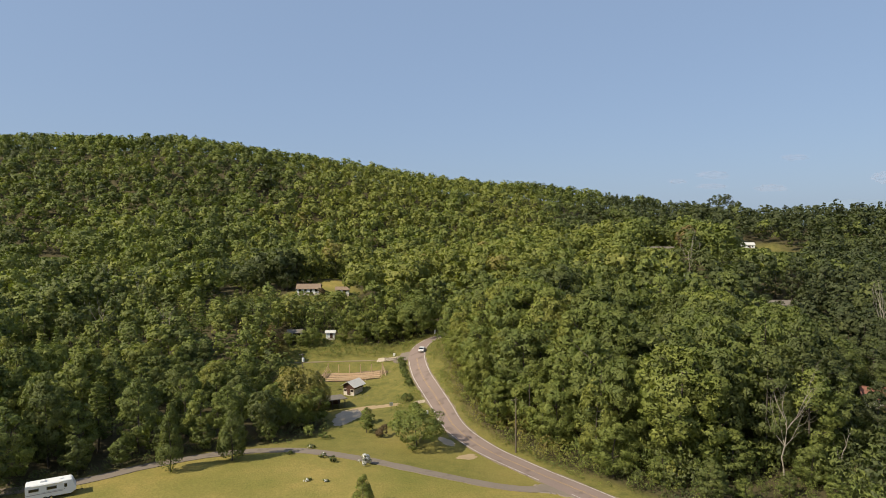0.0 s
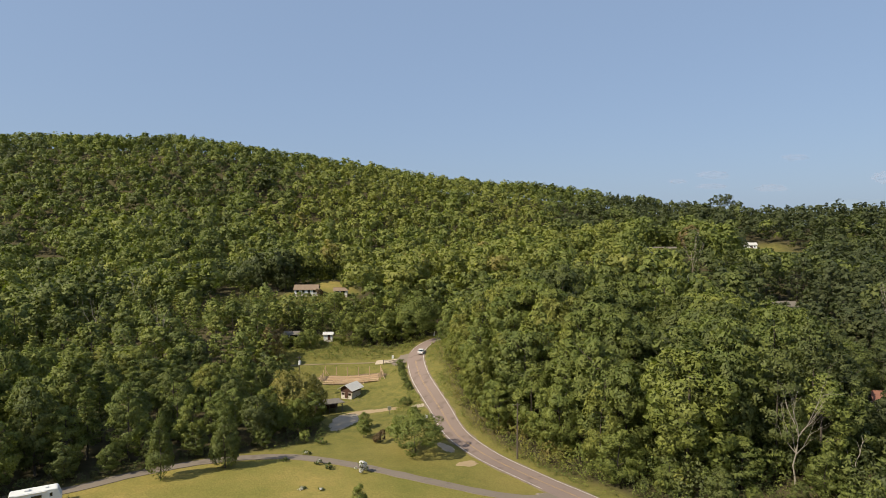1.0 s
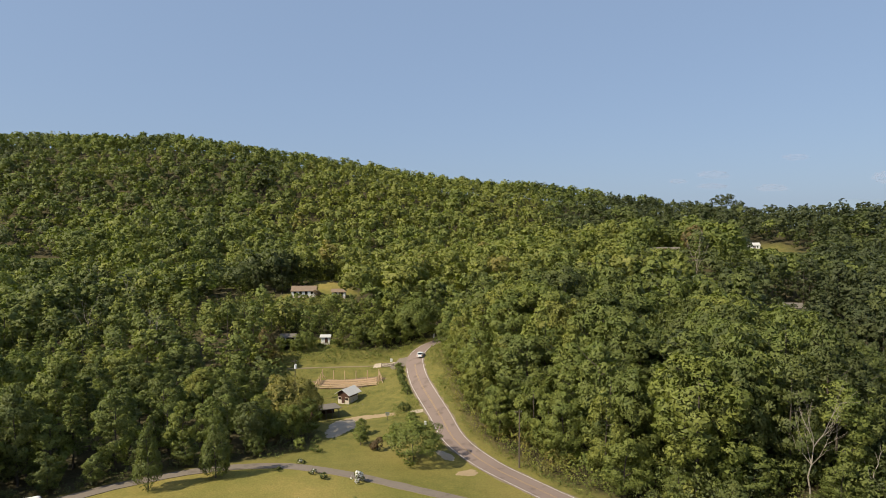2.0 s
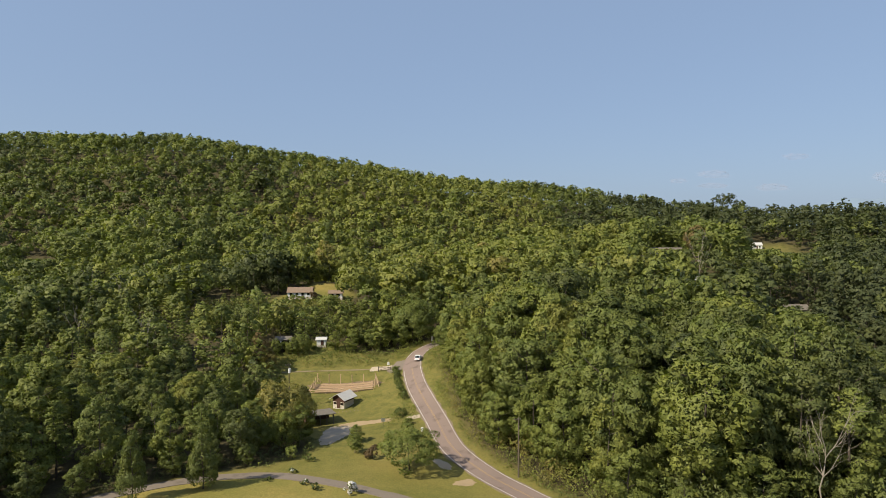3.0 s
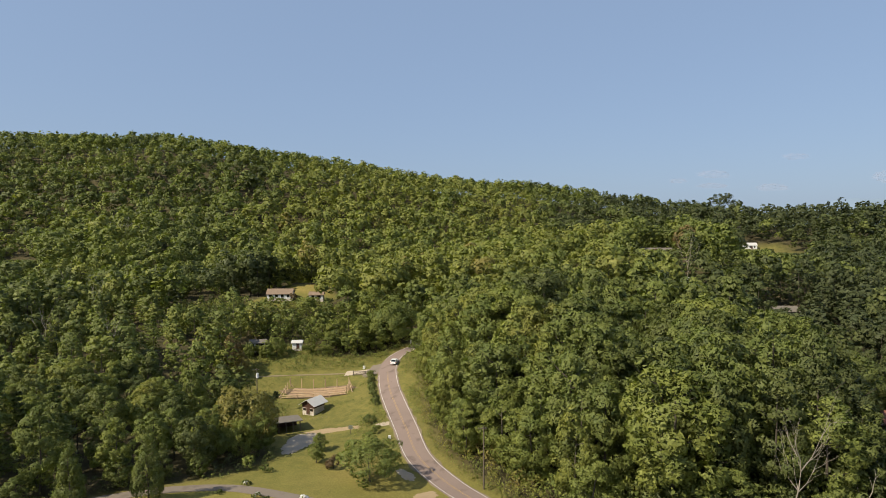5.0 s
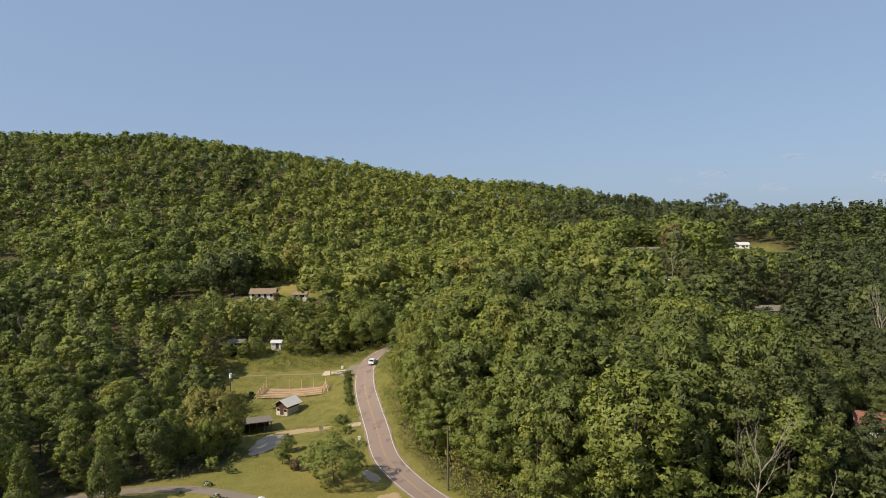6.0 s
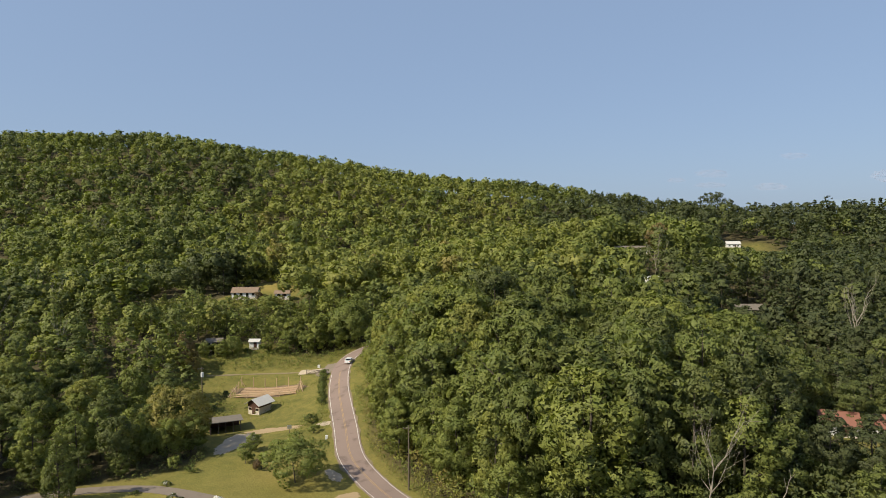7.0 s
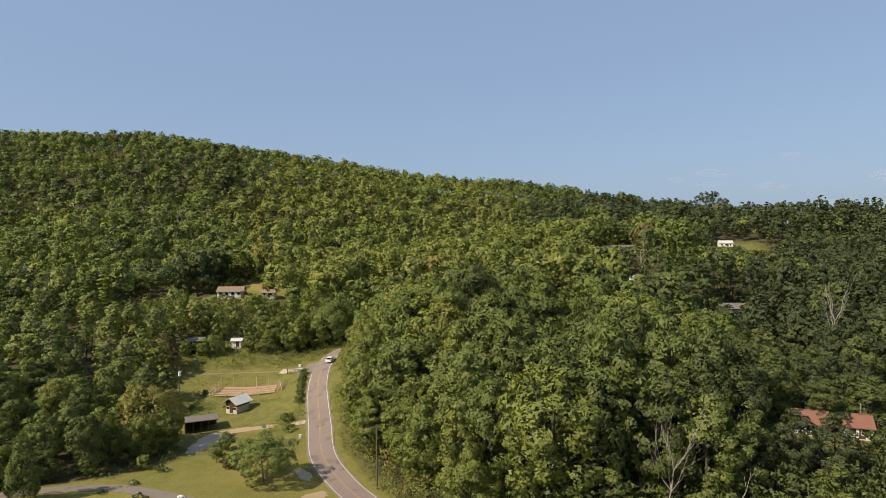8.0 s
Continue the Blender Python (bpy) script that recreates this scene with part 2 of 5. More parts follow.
# the open ground: lawn, garden, yard and the verges of the road
OPEN = [(-130, 20), (-74, 96), (-71, 103.5), (-64, 109.5), (-57, 115.5), (-48, 121.8), (-40, 126), (-33.5, 130.5), (-28, 137), (-27, 144), (-33, 152), (-41, 157), (-44, 168), (-46, 184), (-52, 197), (-56, 209), (-50, 213), (-45, 221), (-35, 222), (-31, 216.5), (-19, 213.5), (-12.5, 216), (-3, 226.5), (6, 229.5), (24, 234), (28, 226), (10, 221), (4.5, 217), (1.2, 211), (-0.6, 202), (0.2, 192), (1.4, 180), (2.6, 168), (4.4, 156), (6.8, 146), (11.2, 136.5), (17.8, 126), (24.6, 115), (34, 102), (48, 85), (80, 20)]
HOUSE_YARD = [(-71, 259), (-65, 253), (-56, 253), (-48, 259), (-38, 268), (-37, 276), (-44, 287), (-58, 288), (-65, 274)]
FAR_YARDS = [(-265, 415, 10), (240, 470, 17), (250, 446, 12), (104, 262, 3.2), (113, 318, 9), (92, 124, 6.5), (103, 122, 6.5), (128, 232, 4.6)]


def axis_lines(start, stop, fine0, fine1, step, growth):
    a = list(np.arange(fine0, fine1 + 0.1, step))
    s, v = step, a[-1]
    while v < stop:
        s *= growth
        v += s
        a.append(v)
    s, v = step, a[0]
    while v > start:
        s *= growth
        v -= s
        a.insert(0, v)
    return np.array(a)


def link_mesh(name, co, faces, mat, parent=None, smooth=False):
    """A mesh object from an (n, 3) array and an (m, 4) or (m, 3) array of corners."""
    me = bpy.data.meshes.new(name)
    k = faces.shape[1]
    me.vertices.add(len(co))
    me.vertices.foreach_set("co", np.ascontiguousarray(co, np.float32).ravel())
    me.loops.add(faces.size)
    me.loops.foreach_set("vertex_index", np.ascontiguousarray(faces, np.int32).ravel())
    me.polygons.add(len(faces))
    me.polygons.foreach_set("loop_start", np.arange(0, faces.size, k, dtype=np.int32))
    me.polygons.foreach_set("use_smooth", np.full(len(faces), smooth, bool))
    me.update(calc_edges=True)
    me.materials.append(mat)
    ob = new(name, me)
    ob.parent = parent
    return ob


def add_values(ob, name, values):
    at = ob.data.attributes.new(name, "FLOAT", "POINT")
    at.data.foreach_set("value", np.ascontiguousarray(values, np.float32))


gx, gy = axis_lines(-4600, 4600, -110, 130, 2.0, 1.12), axis_lines(-1500, 4800, 60, 300, 2.0, 1.10)
GX, GY = np.meshgrid(gx, gy)
GZ = land(GX, GY)
nx, ny = len(gx), len(gy)
idx = np.arange(nx * ny).reshape(ny, nx)
quads = np.stack([idx[:-1, :-1], idx[:-1, 1:], idx[1:, 1:], idx[1:, :-1]], -1).reshape(-1, 4)
ground = link_mesh("ground", np.stack([GX, GY, GZ], -1).reshape(-1, 3), quads, GROUND, smooth=True)
tagged(ground, "sunlit yellow-green meadow running into wooded hills", "ground", kind="structure")
open_d = np.minimum(edge_distance(GX, GY, OPEN), edge_distance(GX, GY, HOUSE_YARD))
for cx, cy, r in FAR_YARDS:
    open_d = np.minimum(open_d, np.hypot(GX - cx, GY - cy) - r)
add_values(ground, "litter", np.clip((open_d + 1.0) / 3.0, 0, 1).ravel())
lane_edge = smooth_line(LANE_POINTS, 3)
lane_y = np.interp(GX, lane_edge[::-1, 0], lane_edge[::-1, 1])
mown = np.clip((lane_y - GY + 1) / 2, 0, 1) * (GX < 24)
mown = np.maximum(mown, 0.45 * np.clip((146 - GY) / 8, 0, 1) * (GX < 20))
mown = np.maximum(mown, 0.9 * np.clip(1.5 - np.hypot((GX + 51) / 14, (GY - 281) / 9), 0, 1))
add_values(ground, "mown", mown.ravel())


def ribbon(name, line, left, right, lift, depth, mat, parent=None, wobble=0.0):
    """A paved strip along a plan line, from left to right of it, draped on the land with skirts of the given depth."""
    t = np.gradient(line, axis=0)
    t /= np.linalg.norm(t, axis=1)[:, None]
    nrm = np.stack([-t[:, 1], t[:, 0]], -1)
    rows = []
    for i, (p, q) in enumerate(zip(line, nrm)):
        w = wobble * (noise.noise((p[0] * 0.35, p[1] * 0.35, 3.0)), noise.noise((p[0] * 0.35, p[1] * 0.35, 9.0)))[0] if wobble else 0
        ts = np.linspace(left + w, -right - w, 5)
        xy = p + ts[:, None] * q
        z = land(xy[:, 0], xy[:, 1]) + lift
        top = np.c_[xy, z]
        low0, low1 = top[0] - (0, 0, depth), top[-1] - (0, 0, depth)
        rows.append(np.vstack([low0, top, low1]))
    co = np.array(rows)
    n, k = co.shape[:2]
    ix = np.arange(n * k).reshape(n, k)
    q4 = np.stack([ix[:-1, :-1], ix[1:, :-1], ix[1:, 1:], ix[:-1, 1:]], -1).reshape(-1, 4)
    return link_mesh(name, co.reshape(-1, 3), q4, mat, parent, smooth=False)


def stretch(line, y0, y1):
    return line[(line[:, 1] >= y0) & (line[:, 1] <= y1)]


road_line = smooth_line(ROAD_POINTS, 1.0)
road = tagged(ribbon("road", road_line, ROAD_HALF, ROAD_HALF, 0.14, 0.5, ASPHALT), "worn grey-brown two-lane asphalt road with painted lines", "road", kind="structure")
verge = ribbon("road_shoulder", road_line, ROAD_HALF + 0.2, ROAD_HALF + 0.2, 0.09, 0.4, SHOULDER, wobble=0.6)
tagged(verge, "narrow gritty earth shoulder beside the asphalt road", "road shoulder", kind="structure")
left_line = np.vstack([stretch(road_line, 110.5, 195.5)])
for part_line in (stretch(road_line, 60, 104.0), left_line, stretch(road_line, 206.0, 240)):
    ribbon("edge_line", part_line, 2.50, -2.40, 0.155, 0.01, LINEWHITE, road)
ribbon("edge_line", road_line, -2.40, 2.50, 0.155, 0.01, LINEWHITE, road)
for off in (0.08, -0.18):
    ribbon("centre_line", stretch(road_line, 60, 197), off + 0.08, -off, 0.155, 0.01, LINEYELLOW, road)
lane_line = smooth_line(LANE_POINTS, 1.0)
tagged(ribbon("lane", lane_line, LANE_HALF, LANE_HALF, 0.10, 0.4, ASPHALT_LANE, wobble=0.25), "narrow paved lane through the mown meadow", "lane", kind="structure")
back_line = smooth_line(BACK_LANE_POINTS, 1.0)
tagged(ribbon("farm_track", back_line[:14], 1.5, 1.5, 0.07, 0.3, GRAVEL, wobble=0.7), "pale gravel farm track behind the garden", "track", kind="structure")
tagged(ribbon("farm_track", back_line[13:], 0.32, 0.32, 0.08, 0.3, SHOULDER, wobble=0.35), "narrow worn track along the garden's back edge", "track", kind="structure")


def pad(name, cx, cy, rx, ry, turn, lift, mat, label, category, seed):
    """An uneven patch of gravel or bare soil lying on the grass."""
    rings, sides = 6, 110
    rng = np.random.default_rng(seed)
    ph = rng.uniform(0, 6.28, 4)
    fray = rng.normal(0, 0.055, sides)
    co, faces = [(cx, cy, height(cx, cy) + lift)], []
    for k in range(1, rings + 1):
        for j in range(sides):
            a = 2 * math.pi * j / sides
            w = 1 + 0.13 * math.sin(2 * a + ph[0]) + 0.10 * math.sin(3 * a + ph[1]) + 0.07 * math.sin(5 * a + ph[2]) + 0.04 * math.sin(11 * a + ph[3]) + fray[j] * (k > 4)
            u, v = rx * w * k / rings * math.cos(a), ry * w * k / rings * math.sin(a)
            x, y = cx + u * math.cos(turn) - v * math.sin(turn), cy + u * math.sin(turn) + v * math.cos(turn)
            co.append((x, y, height(x, y) + (lift if k < rings else -0.08)))
    for j in range(sides):
        j2 = (j + 1) % sides
        faces.append((0, 1 + j, 1 + j2, 1 + j2))
    me = bpy.data.meshes.new(name)
    tri = [f[:3] for f in faces]
    for k in range(rings - 1):
        for j in range(sides):
            j2 = (j + 1) % sides
            a, b = 1 + k * sides, 1 + (k + 1) * sides
            tri.append((a + j, b + j, b + j2, a + j2))
    me.from_pydata(co, [], tri)
    me.materials.append(mat)
    return tagged(new(name, me), label, category, kind="structure")


pad("gravel_yard", -24.2, 152.8, 3.7, 8.2, -0.25, 0.06, GRAVEL, "pale gravel yard in front of the carport", "gravel yard", 1)
pad("gravel_yard", -18.5, 160.5, 6.5, 2.2, 0.05, 0.05, SAND, "tan bare earth strip beside the carport", "bare ground", 2)
pad("junction_apron", 19.5, 104.6, 4.5, 2.6, -0.75, 0.11, ASPHALT_LANE, "paved apron where the lane meets the road", "road junction", 3)
pad("track_apron", -12.3, 200.9, 4.5, 4.2, 0.15, 0.12, ASPHALT_LANE, "paved mouth of the farm track at the road", "road junction", 4)
pad("bare_patch", 5.0, 124.5, 2.8, 1.6, 0.4, 0.05, SAND, "tan bare soil patch in the roadside grass", "bare ground", 5)
pad("pull_off", 0.8, 133.5, 1.4, 3.2, 0.45, 0.07, GRAVEL, "small gravel pull-off beside the road", "gravel", 6)
pad("pull_off", -6.0, 160.0, 2.2, 1.2, 0.0, 0.07, GRAVEL, "small gravel driveway mouth beside the road", "gravel", 7)
pad("hill_cut", -263, 414, 8, 2.6, 0.1, 0.4, SAND, "orange bare soil bank in the hillside woods", "bare ground", 8)

# ---- trees ----


def unit(v):
    return v / np.maximum(np.linalg.norm(v, axis=-1, keepdims=True), 1e-9)


def leaf_sprays(rng, centres, normals, size, droop=0.3):
    """Ragged three-cornered leaf sprays: corners and faces."""
    n = len(centres)
    a = unit(np.cross(normals, rng.normal(size=(n, 3))))
    b = np.cross(normals, a)
    la, lb = size * rng.uniform(0.7, 1.4, (n, 1)), size * rng.uniform(0.5, 1.0, (n, 1))
    down = np.array((0, 0, -1.0)) * size * droop
    p0 = centres - a * la
    p1 = centres + a * la * rng.uniform(0.3, 1.0, (n, 1)) - b * lb + down * rng.uniform(0, 1, (n, 1))
    p2 = centres + a * la * rng.uniform(-0.2, 0.7, (n, 1)) + b * lb + down * rng.uniform(0, 1, (n, 1))
    return np.stack([p0, p1, p2], 1).reshape(-1, 3), np.arange(3 * n).reshape(-1, 3)


def leaf_clumps(rng, centres, normals, size, sides):
    """Small ragged domes of leaves: a raised middle and an uneven rim. Corners, faces, and a way outwards for each corner."""
    n = len(centres)
    a = unit(np.cross(normals, rng.normal(size=(n, 3))))
    b = np.cross(normals, a)
    r = size * rng.uniform(0.65, 1.35, (n, 1, 1))
    w = np.linspace(0, 2 * math.pi, sides, endpoint=False)[None, :, None] + rng.uniform(-0.3, 0.3, (n, sides, 1))
    out = np.cos(w) * a[:, None] + np.sin(w) * b[:, None]
    rim = centres[:, None] + out * r * rng.uniform(0.6, 1.3, (n, sides, 1)) - normals[:, None] * r * rng.uniform(0.05, 0.5, (n, sides, 1))
    top = centres[:, None] + normals[:, None] * r * 0.32
    co = np.concatenate([top, rim], 1)
    way = unit(np.concatenate([normals[:, None], normals[:, None] + 0.75 * out], 1))
    i = np.arange(n)[:, None] * (sides + 1)
    k = np.arange(sides)[None, :]
    faces = np.stack([np.broadcast_to(i, (n, sides)), i + 1 + k, i + 1 + (k + 1) % sides], -1)
    return co.reshape(-1, 3), faces.reshape(-1, 3), way.reshape(-1, 3)


def crown(rng, tall, radius, low, sprays, size, lobes, bough=0.30, taper=0.0, gaps=0.15, ruffle=0.5, skirt=-0.55, sides=0):
    """Leaves on the outer faces of many rounded boughs inside a crown envelope, from low * tall up to tall:
    single sprays, or with sides small domed clumps. Corners, faces and the ways in which the leaves turn to the light."""
    mid, half = tall * (1 + low) / 2, tall * (1 - low) / 2
    d = unit(rng.normal(size=(lobes, 3)))
    d[:, 2] = np.where(d[:, 2] < skirt, -d[:, 2], d[:, 2])
    reach = rng.uniform(0.5, 0.97, (lobes, 1))
    c = d * reach
    c[0] = (0, 0, 0.55)
    shrink = 1 - taper * np.clip((c[:, 2:] + 0.2), 0, 1)
    lobe_r = bough * rng.uniform(0.65, 1.4, lobes) * (1 - 0.45 * taper * np.clip(c[:, 2], 0, 1))
    axes = np.array((radius, radius, half))
    c[:, :2] *= shrink
    area = lobe_r ** 2
    pick = rng.choice(lobes, sprays, p=area / area.sum())
    n = unit(rng.normal(size=(sprays, 3)) + 0.85 * unit(c[pick]) + np.array((0, 0, 0.22)))
    mottled = rng.uniform(0.86, 1.10, (sprays, 1))
    squash = np.array((1.0, 1.0, 0.95))
    r = (lobe_r[pick] * min(radius, half))[:, None]
    spot = c[pick] * axes + n * r * mottled * squash
    keep = rng.uniform(size=sprays) > gaps * (n[:, 2] < -0.3)
    spot[:, 2] += mid
    n, spot, whole = n[keep], spot[keep], unit(c[pick] / axes * min(radius, half))[keep]
    face = unit(n + rng.normal(size=n.shape) * ruffle + np.array((0, 0, 0.06)))
    if sides:
        co, faces, way = leaf_clumps(rng, spot, face, size, sides)
        k = sides + 1
    else:
        co, faces = leaf_sprays(rng, spot, face, size, 1.1 * ruffle)
        way, k = np.repeat(face, 3, axis=0), 3
    return co, faces, unit(0.9 * ruffle * way + 0.5 * np.repeat(n, k, axis=0) + 0.45 * np.repeat(whole, k, axis=0))


def column_crown(rng, tall, radius, sprays, size, lobes):
    """A young tree in the shape of a pointed column, leafy almost to the ground."""
    h = rng.uniform(0.10, 0.97, lobes)
    girth = radius * np.minimum(1.0, (h + 0.05) / 0.28) * (1.02 - h) ** 0.7
    a = rng.uniform(0, 6.283, lobes)
    c = np.stack([np.cos(a) * girth * 0.72, np.sin(a) * girth * 0.72, h * tall], -1)
    r = 0.30 * girth + 0.035 * tall * rng.uniform(0.7, 1.2, lobes)
    pick = rng.choice(lobes, sprays, p=r ** 2 / (r ** 2).sum())
    out = np.stack([np.cos(a), np.sin(a), np.full(lobes, 0.35)], -1)
    n = unit(rng.normal(size=(sprays, 3)) + 0.7 * out[pick])
    spot = c[pick] + n * r[pick][:, None] * rng.uniform(0.8, 1.15, (sprays, 1))
    co, faces = leaf_sprays(rng, spot, unit(n + rng.normal(size=(sprays, 3)) * 0.5), size, 0.4)
    return co, faces, np.repeat(unit(n + 0.3 * out[pick]), 3, axis=0)


def pine_crown(rng, tall, radius, low, sprays, size):
    """Flat tiers of needle sprays on a straight stem."""
    tier = rng.integers(0, 11, sprays)
    arm = rng.integers(0, 6, sprays)
    z = tall * (low + (1 - low) * (tier + 0.35) / 11)
    reach = radius * (1.05 - 0.085 * tier) * (0.8 + 0.3 * np.sin(tier * 2.4 + arm * 1.9))
    a = arm * 1.047 + tier * 0.7 + rng.normal(0, 0.16, sprays)
    q = np.sqrt(rng.uniform(0.02, 1, sprays))
    spot = np.stack([np.cos(a) * q * reach, np.sin(a) * q * reach, z - 0.10 * q * reach + rng.normal(0, 0.14, sprays)], -1)
    face = unit(rng.normal(size=(sprays, 3)) * 0.5 + np.array((0, 0, 1.0)))
    co, faces = leaf_sprays(rng, spot, face, size)
    return co, faces, np.repeat(unit(face + 0.5 * np.stack([np.cos(a), np.sin(a), 0 * a], -1)), 3, axis=0)


def tube(path, radii, sides=6):
    """Rings of a tapering limb: corners and faces."""
    path = np.array(path, float)
    t = unit(np.gradient(path, axis=0))
    side = unit(np.cross(t, np.array((0.31, 0.95, 0.12))))
    up = np.cross(t, side)
    a = np.linspace(0, 2 * math.pi, sides, endpoint=False)
    co = path[:, None, :] + np.array(radii)[:, None, None] * (np.cos(a)[None, :, None] * side[:, None, :] + np.sin(a)[None, :, None] * up[:, None, :])
    n = len(path)
    ix = np.arange(n * sides).reshape(n, sides)
    nxt = np.roll(ix, -1, axis=1)
    faces = np.stack([ix[:-1], nxt[:-1], nxt[1:], ix[1:]], -1).reshape(-1, 4)
    return co.reshape(-1, 3), faces


def join(pieces):
    co, faces, k = [], [], 0
    for c, f in pieces:
        co.append(c)
        faces.append(f + k)
        k += len(c)
    return np.vstack(co), np.vstack(faces)


def trunk_pieces(rng, tall, radius, limbs, low, reach):
    base = max(0.08, tall * 0.0115)
    bend = rng.normal(0, 0.02, (5, 2)) * tall
    bend[0] = 0
    hs = np.linspace(-0.03, 0.86, 5) * tall
    stem = [(b[0], b[1], h) for b, h in zip(np.cumsum(bend, 0) * 0.5, hs)]
    out = [tube(stem, base * np.array((1.25, 0.9, 0.7, 0.45, 0.15)), 7)]
    for i in range(limbs):
        f = rng.uniform(low, 0.75)
        k = min(3, int(f / 0.86 * 4))
        p = np.array(stem[k]) * (1 - (f * 4 / 0.86 - k)) + np.array(stem[k + 1]) * (f * 4 / 0.86 - k)
        a = i * 2.4 + rng.uniform(-0.4, 0.4)
        r = reach * radius * rng.uniform(0.6, 1.0)
        e = p + np.array((math.cos(a) * r, math.sin(a) * r, r * rng.uniform(0.35, 0.9)))
        m = (p + e) / 2 - np.array((0, 0, r * 0.08))
        out.append(tube([p, m, e], base * np.array((0.42, 0.28, 0.08)), 5))
    return join(out)


def leafy(name, leaves, mat, parent=None):
    """A mesh of leaves whose corners turn to the light with their bough."""
    co, faces, way = leaves
    ob = link_mesh(name, co, faces, mat, parent, smooth=True)
    at = ob.data.attributes.new("custom_normal", "FLOAT_VECTOR", "POINT")
    at.data.foreach_set("vector", np.ascontiguousarray(way, np.float32).ravel())
    return ob


# leaves of each habit for a tree 20 m tall, in four degrees of detail
def habits(sprays, size, seed, lobes, bough, ruffle, canopy, sides=0):
    """canopy: how far up the crown begins; lower boughs are left off where close-set neighbours hide them."""
    rng = np.random.default_rng(seed)
    out = {"round": [], "tall": [], "edge": [], "pine": [], "low": [], "cone": []}
    many = sprays * max(1, sides)
    for i in range(4):
        out["round"].append(crown(rng, 20, 5.6, canopy, sprays, size, lobes + 2 * i, bough, 0.1, 0.15, ruffle, sides=sides))
        out["tall"].append(crown(rng, 20, 4.4, canopy - 0.04, sprays, size, lobes + i, bough * 1.05, 0.35, 0.15, ruffle, sides=sides))
        out["edge"].append(crown(rng, 20, 5.2, max(0.03, canopy - 0.29), int(sprays * 1.15), size, int(lobes * 1.3) + i, bough, 0.25, 0.10, ruffle, -0.95, sides))
        out["low"].append(crown(rng, 20, 10.5, 0.06, int(sprays * 1.5), size * 1.35, int(lobes * 1.5) + i, bough * 1.05, 0.0, 0.10, ruffle, -0.8, sides))
    for i in range(2):
        out["pine"].append(pine_crown(rng, 20, 4.6, max(0.22, canopy - 0.1), int(many * 0.9), size * (0.75 if sides else 1.05)))
        out["cone"].append(column_crown(rng, 20, 4.8, many, size * (0.7 if sides else 1.0), int(lobes * 1.2)))
    return out


NEAR = habits(5200, 0.36, 11, 64, 0.19, 0.55, 0.30)
MIDDLE = habits(330, 0.66, 12, 48, 0.20, 0.35, 0.36, 4)
DISTANT = habits(360, 0.80, 13, 26, 0.27, 0.30, 0.30)
REMOTE = habits(150, 1.08, 14, 14, 0.36, 0.25, 0.26)
THICKET = habits(130, 0.75, 15, 24, 0.22, 0.5, 0.3)["low"]
TUFT = habits(16, 1.6, 16, 10, 0.30, 0.5, 0.3)["low"]
LABELS = {
    "round": "broad leafy green deciduous tree in the dense woods",
    "tall": "tall slender leafy deciduous tree in the dense woods",
    "edge": "leafy deciduous tree with foliage to the ground, at wood edge",
    "low": "low spreading leafy tree with a wide rounded crown",
    "pine": "dark green layered pine among deciduous trees",
    "cone": "young conical leafy tree on a short pale trunk in the lawn",
}
NAMES = {"round": "deciduous_tree", "tall": "deciduous_tree", "edge": "deciduous_tree", "low": "spreading_tree", "pine": "pine_tree", "cone": "conical_tree"}


def grow(habit, variant):
    """One tree of a habit, 20 m tall, as an empty with trunk and crown."""
    rng = np.random.default_rng(100 + variant * 7 + len(habit))
    root = new(NAMES[habit])
    root.empty_display_size = 0.5
    tagged(root, LABELS[habit], "tree", "trees of the valley woods")
    co, faces = trunk_pieces(rng, 20, 5.0, 1 if habit == "pine" else 6, 0.3, 0.7)
    link_mesh("trunk", co, faces, BARK, root, True)
    leafy("crown", NEAR[habit][variant], LEAF, root)
    return root


STOCK = {}


def plant(habit, variant, x, y, tall, turn, wide=1.0, hue=0.5):
    m = pose(x, y, height(x, y) - 0.05, 0, 0, turn)
    key = (habit, variant)
    if key not in STOCK:
        ob = STOCK[key] = grow(habit, variant)
        ob.matrix_basis = m
    else:
        ob = copy_thing(STOCK[key], m)
    ob.scale = (wide * tall / 20, wide * tall / 20, tall / 20)
    for o in ob.children:
        o.color = (hue, hue, hue, 1)
    return ob


class Wood:
    """Gathers many trees into one mesh of leaves and one of stems."""

    def __init__(self):
        self.co, self.faces, self.way, self.hue, self.stem, self.count = [], [], [], [], [], 0

    def add(self, leaves, x, y, z, tall, turn, hue, wide=1.0):
        c, s = math.cos(turn), math.sin(turn)
        k = tall / 20
        co, faces, way = leaves
        spin = np.array(((c, s, 0), (-s, c, 0), (0, 0, 1)))
        self.co.append((co * (k * wide, k * wide, k)) @ spin + (x, y, z))
        self.way.append(way @ spin)
        self.faces.append(faces + self.count)
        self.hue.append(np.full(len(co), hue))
        self.count += len(co)

    def add_stem(self, x, y, z, tall, sides=4):
        r = max(0.1, tall * 0.013)
        self.stem.append(tube([(x, y, z - 0.3), (x + 0.1, y, z + tall * 0.4), (x, y + 0.1, z + tall * 0.8)], (r, r * 0.7, r * 0.2), sides))

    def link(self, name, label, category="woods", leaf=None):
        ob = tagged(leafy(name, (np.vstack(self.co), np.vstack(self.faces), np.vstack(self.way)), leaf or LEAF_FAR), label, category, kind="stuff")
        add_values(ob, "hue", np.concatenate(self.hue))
        if self.stem:
            c, f = join(self.stem)
            link_mesh("stems", c, f, BARK, ob, True)
        return ob


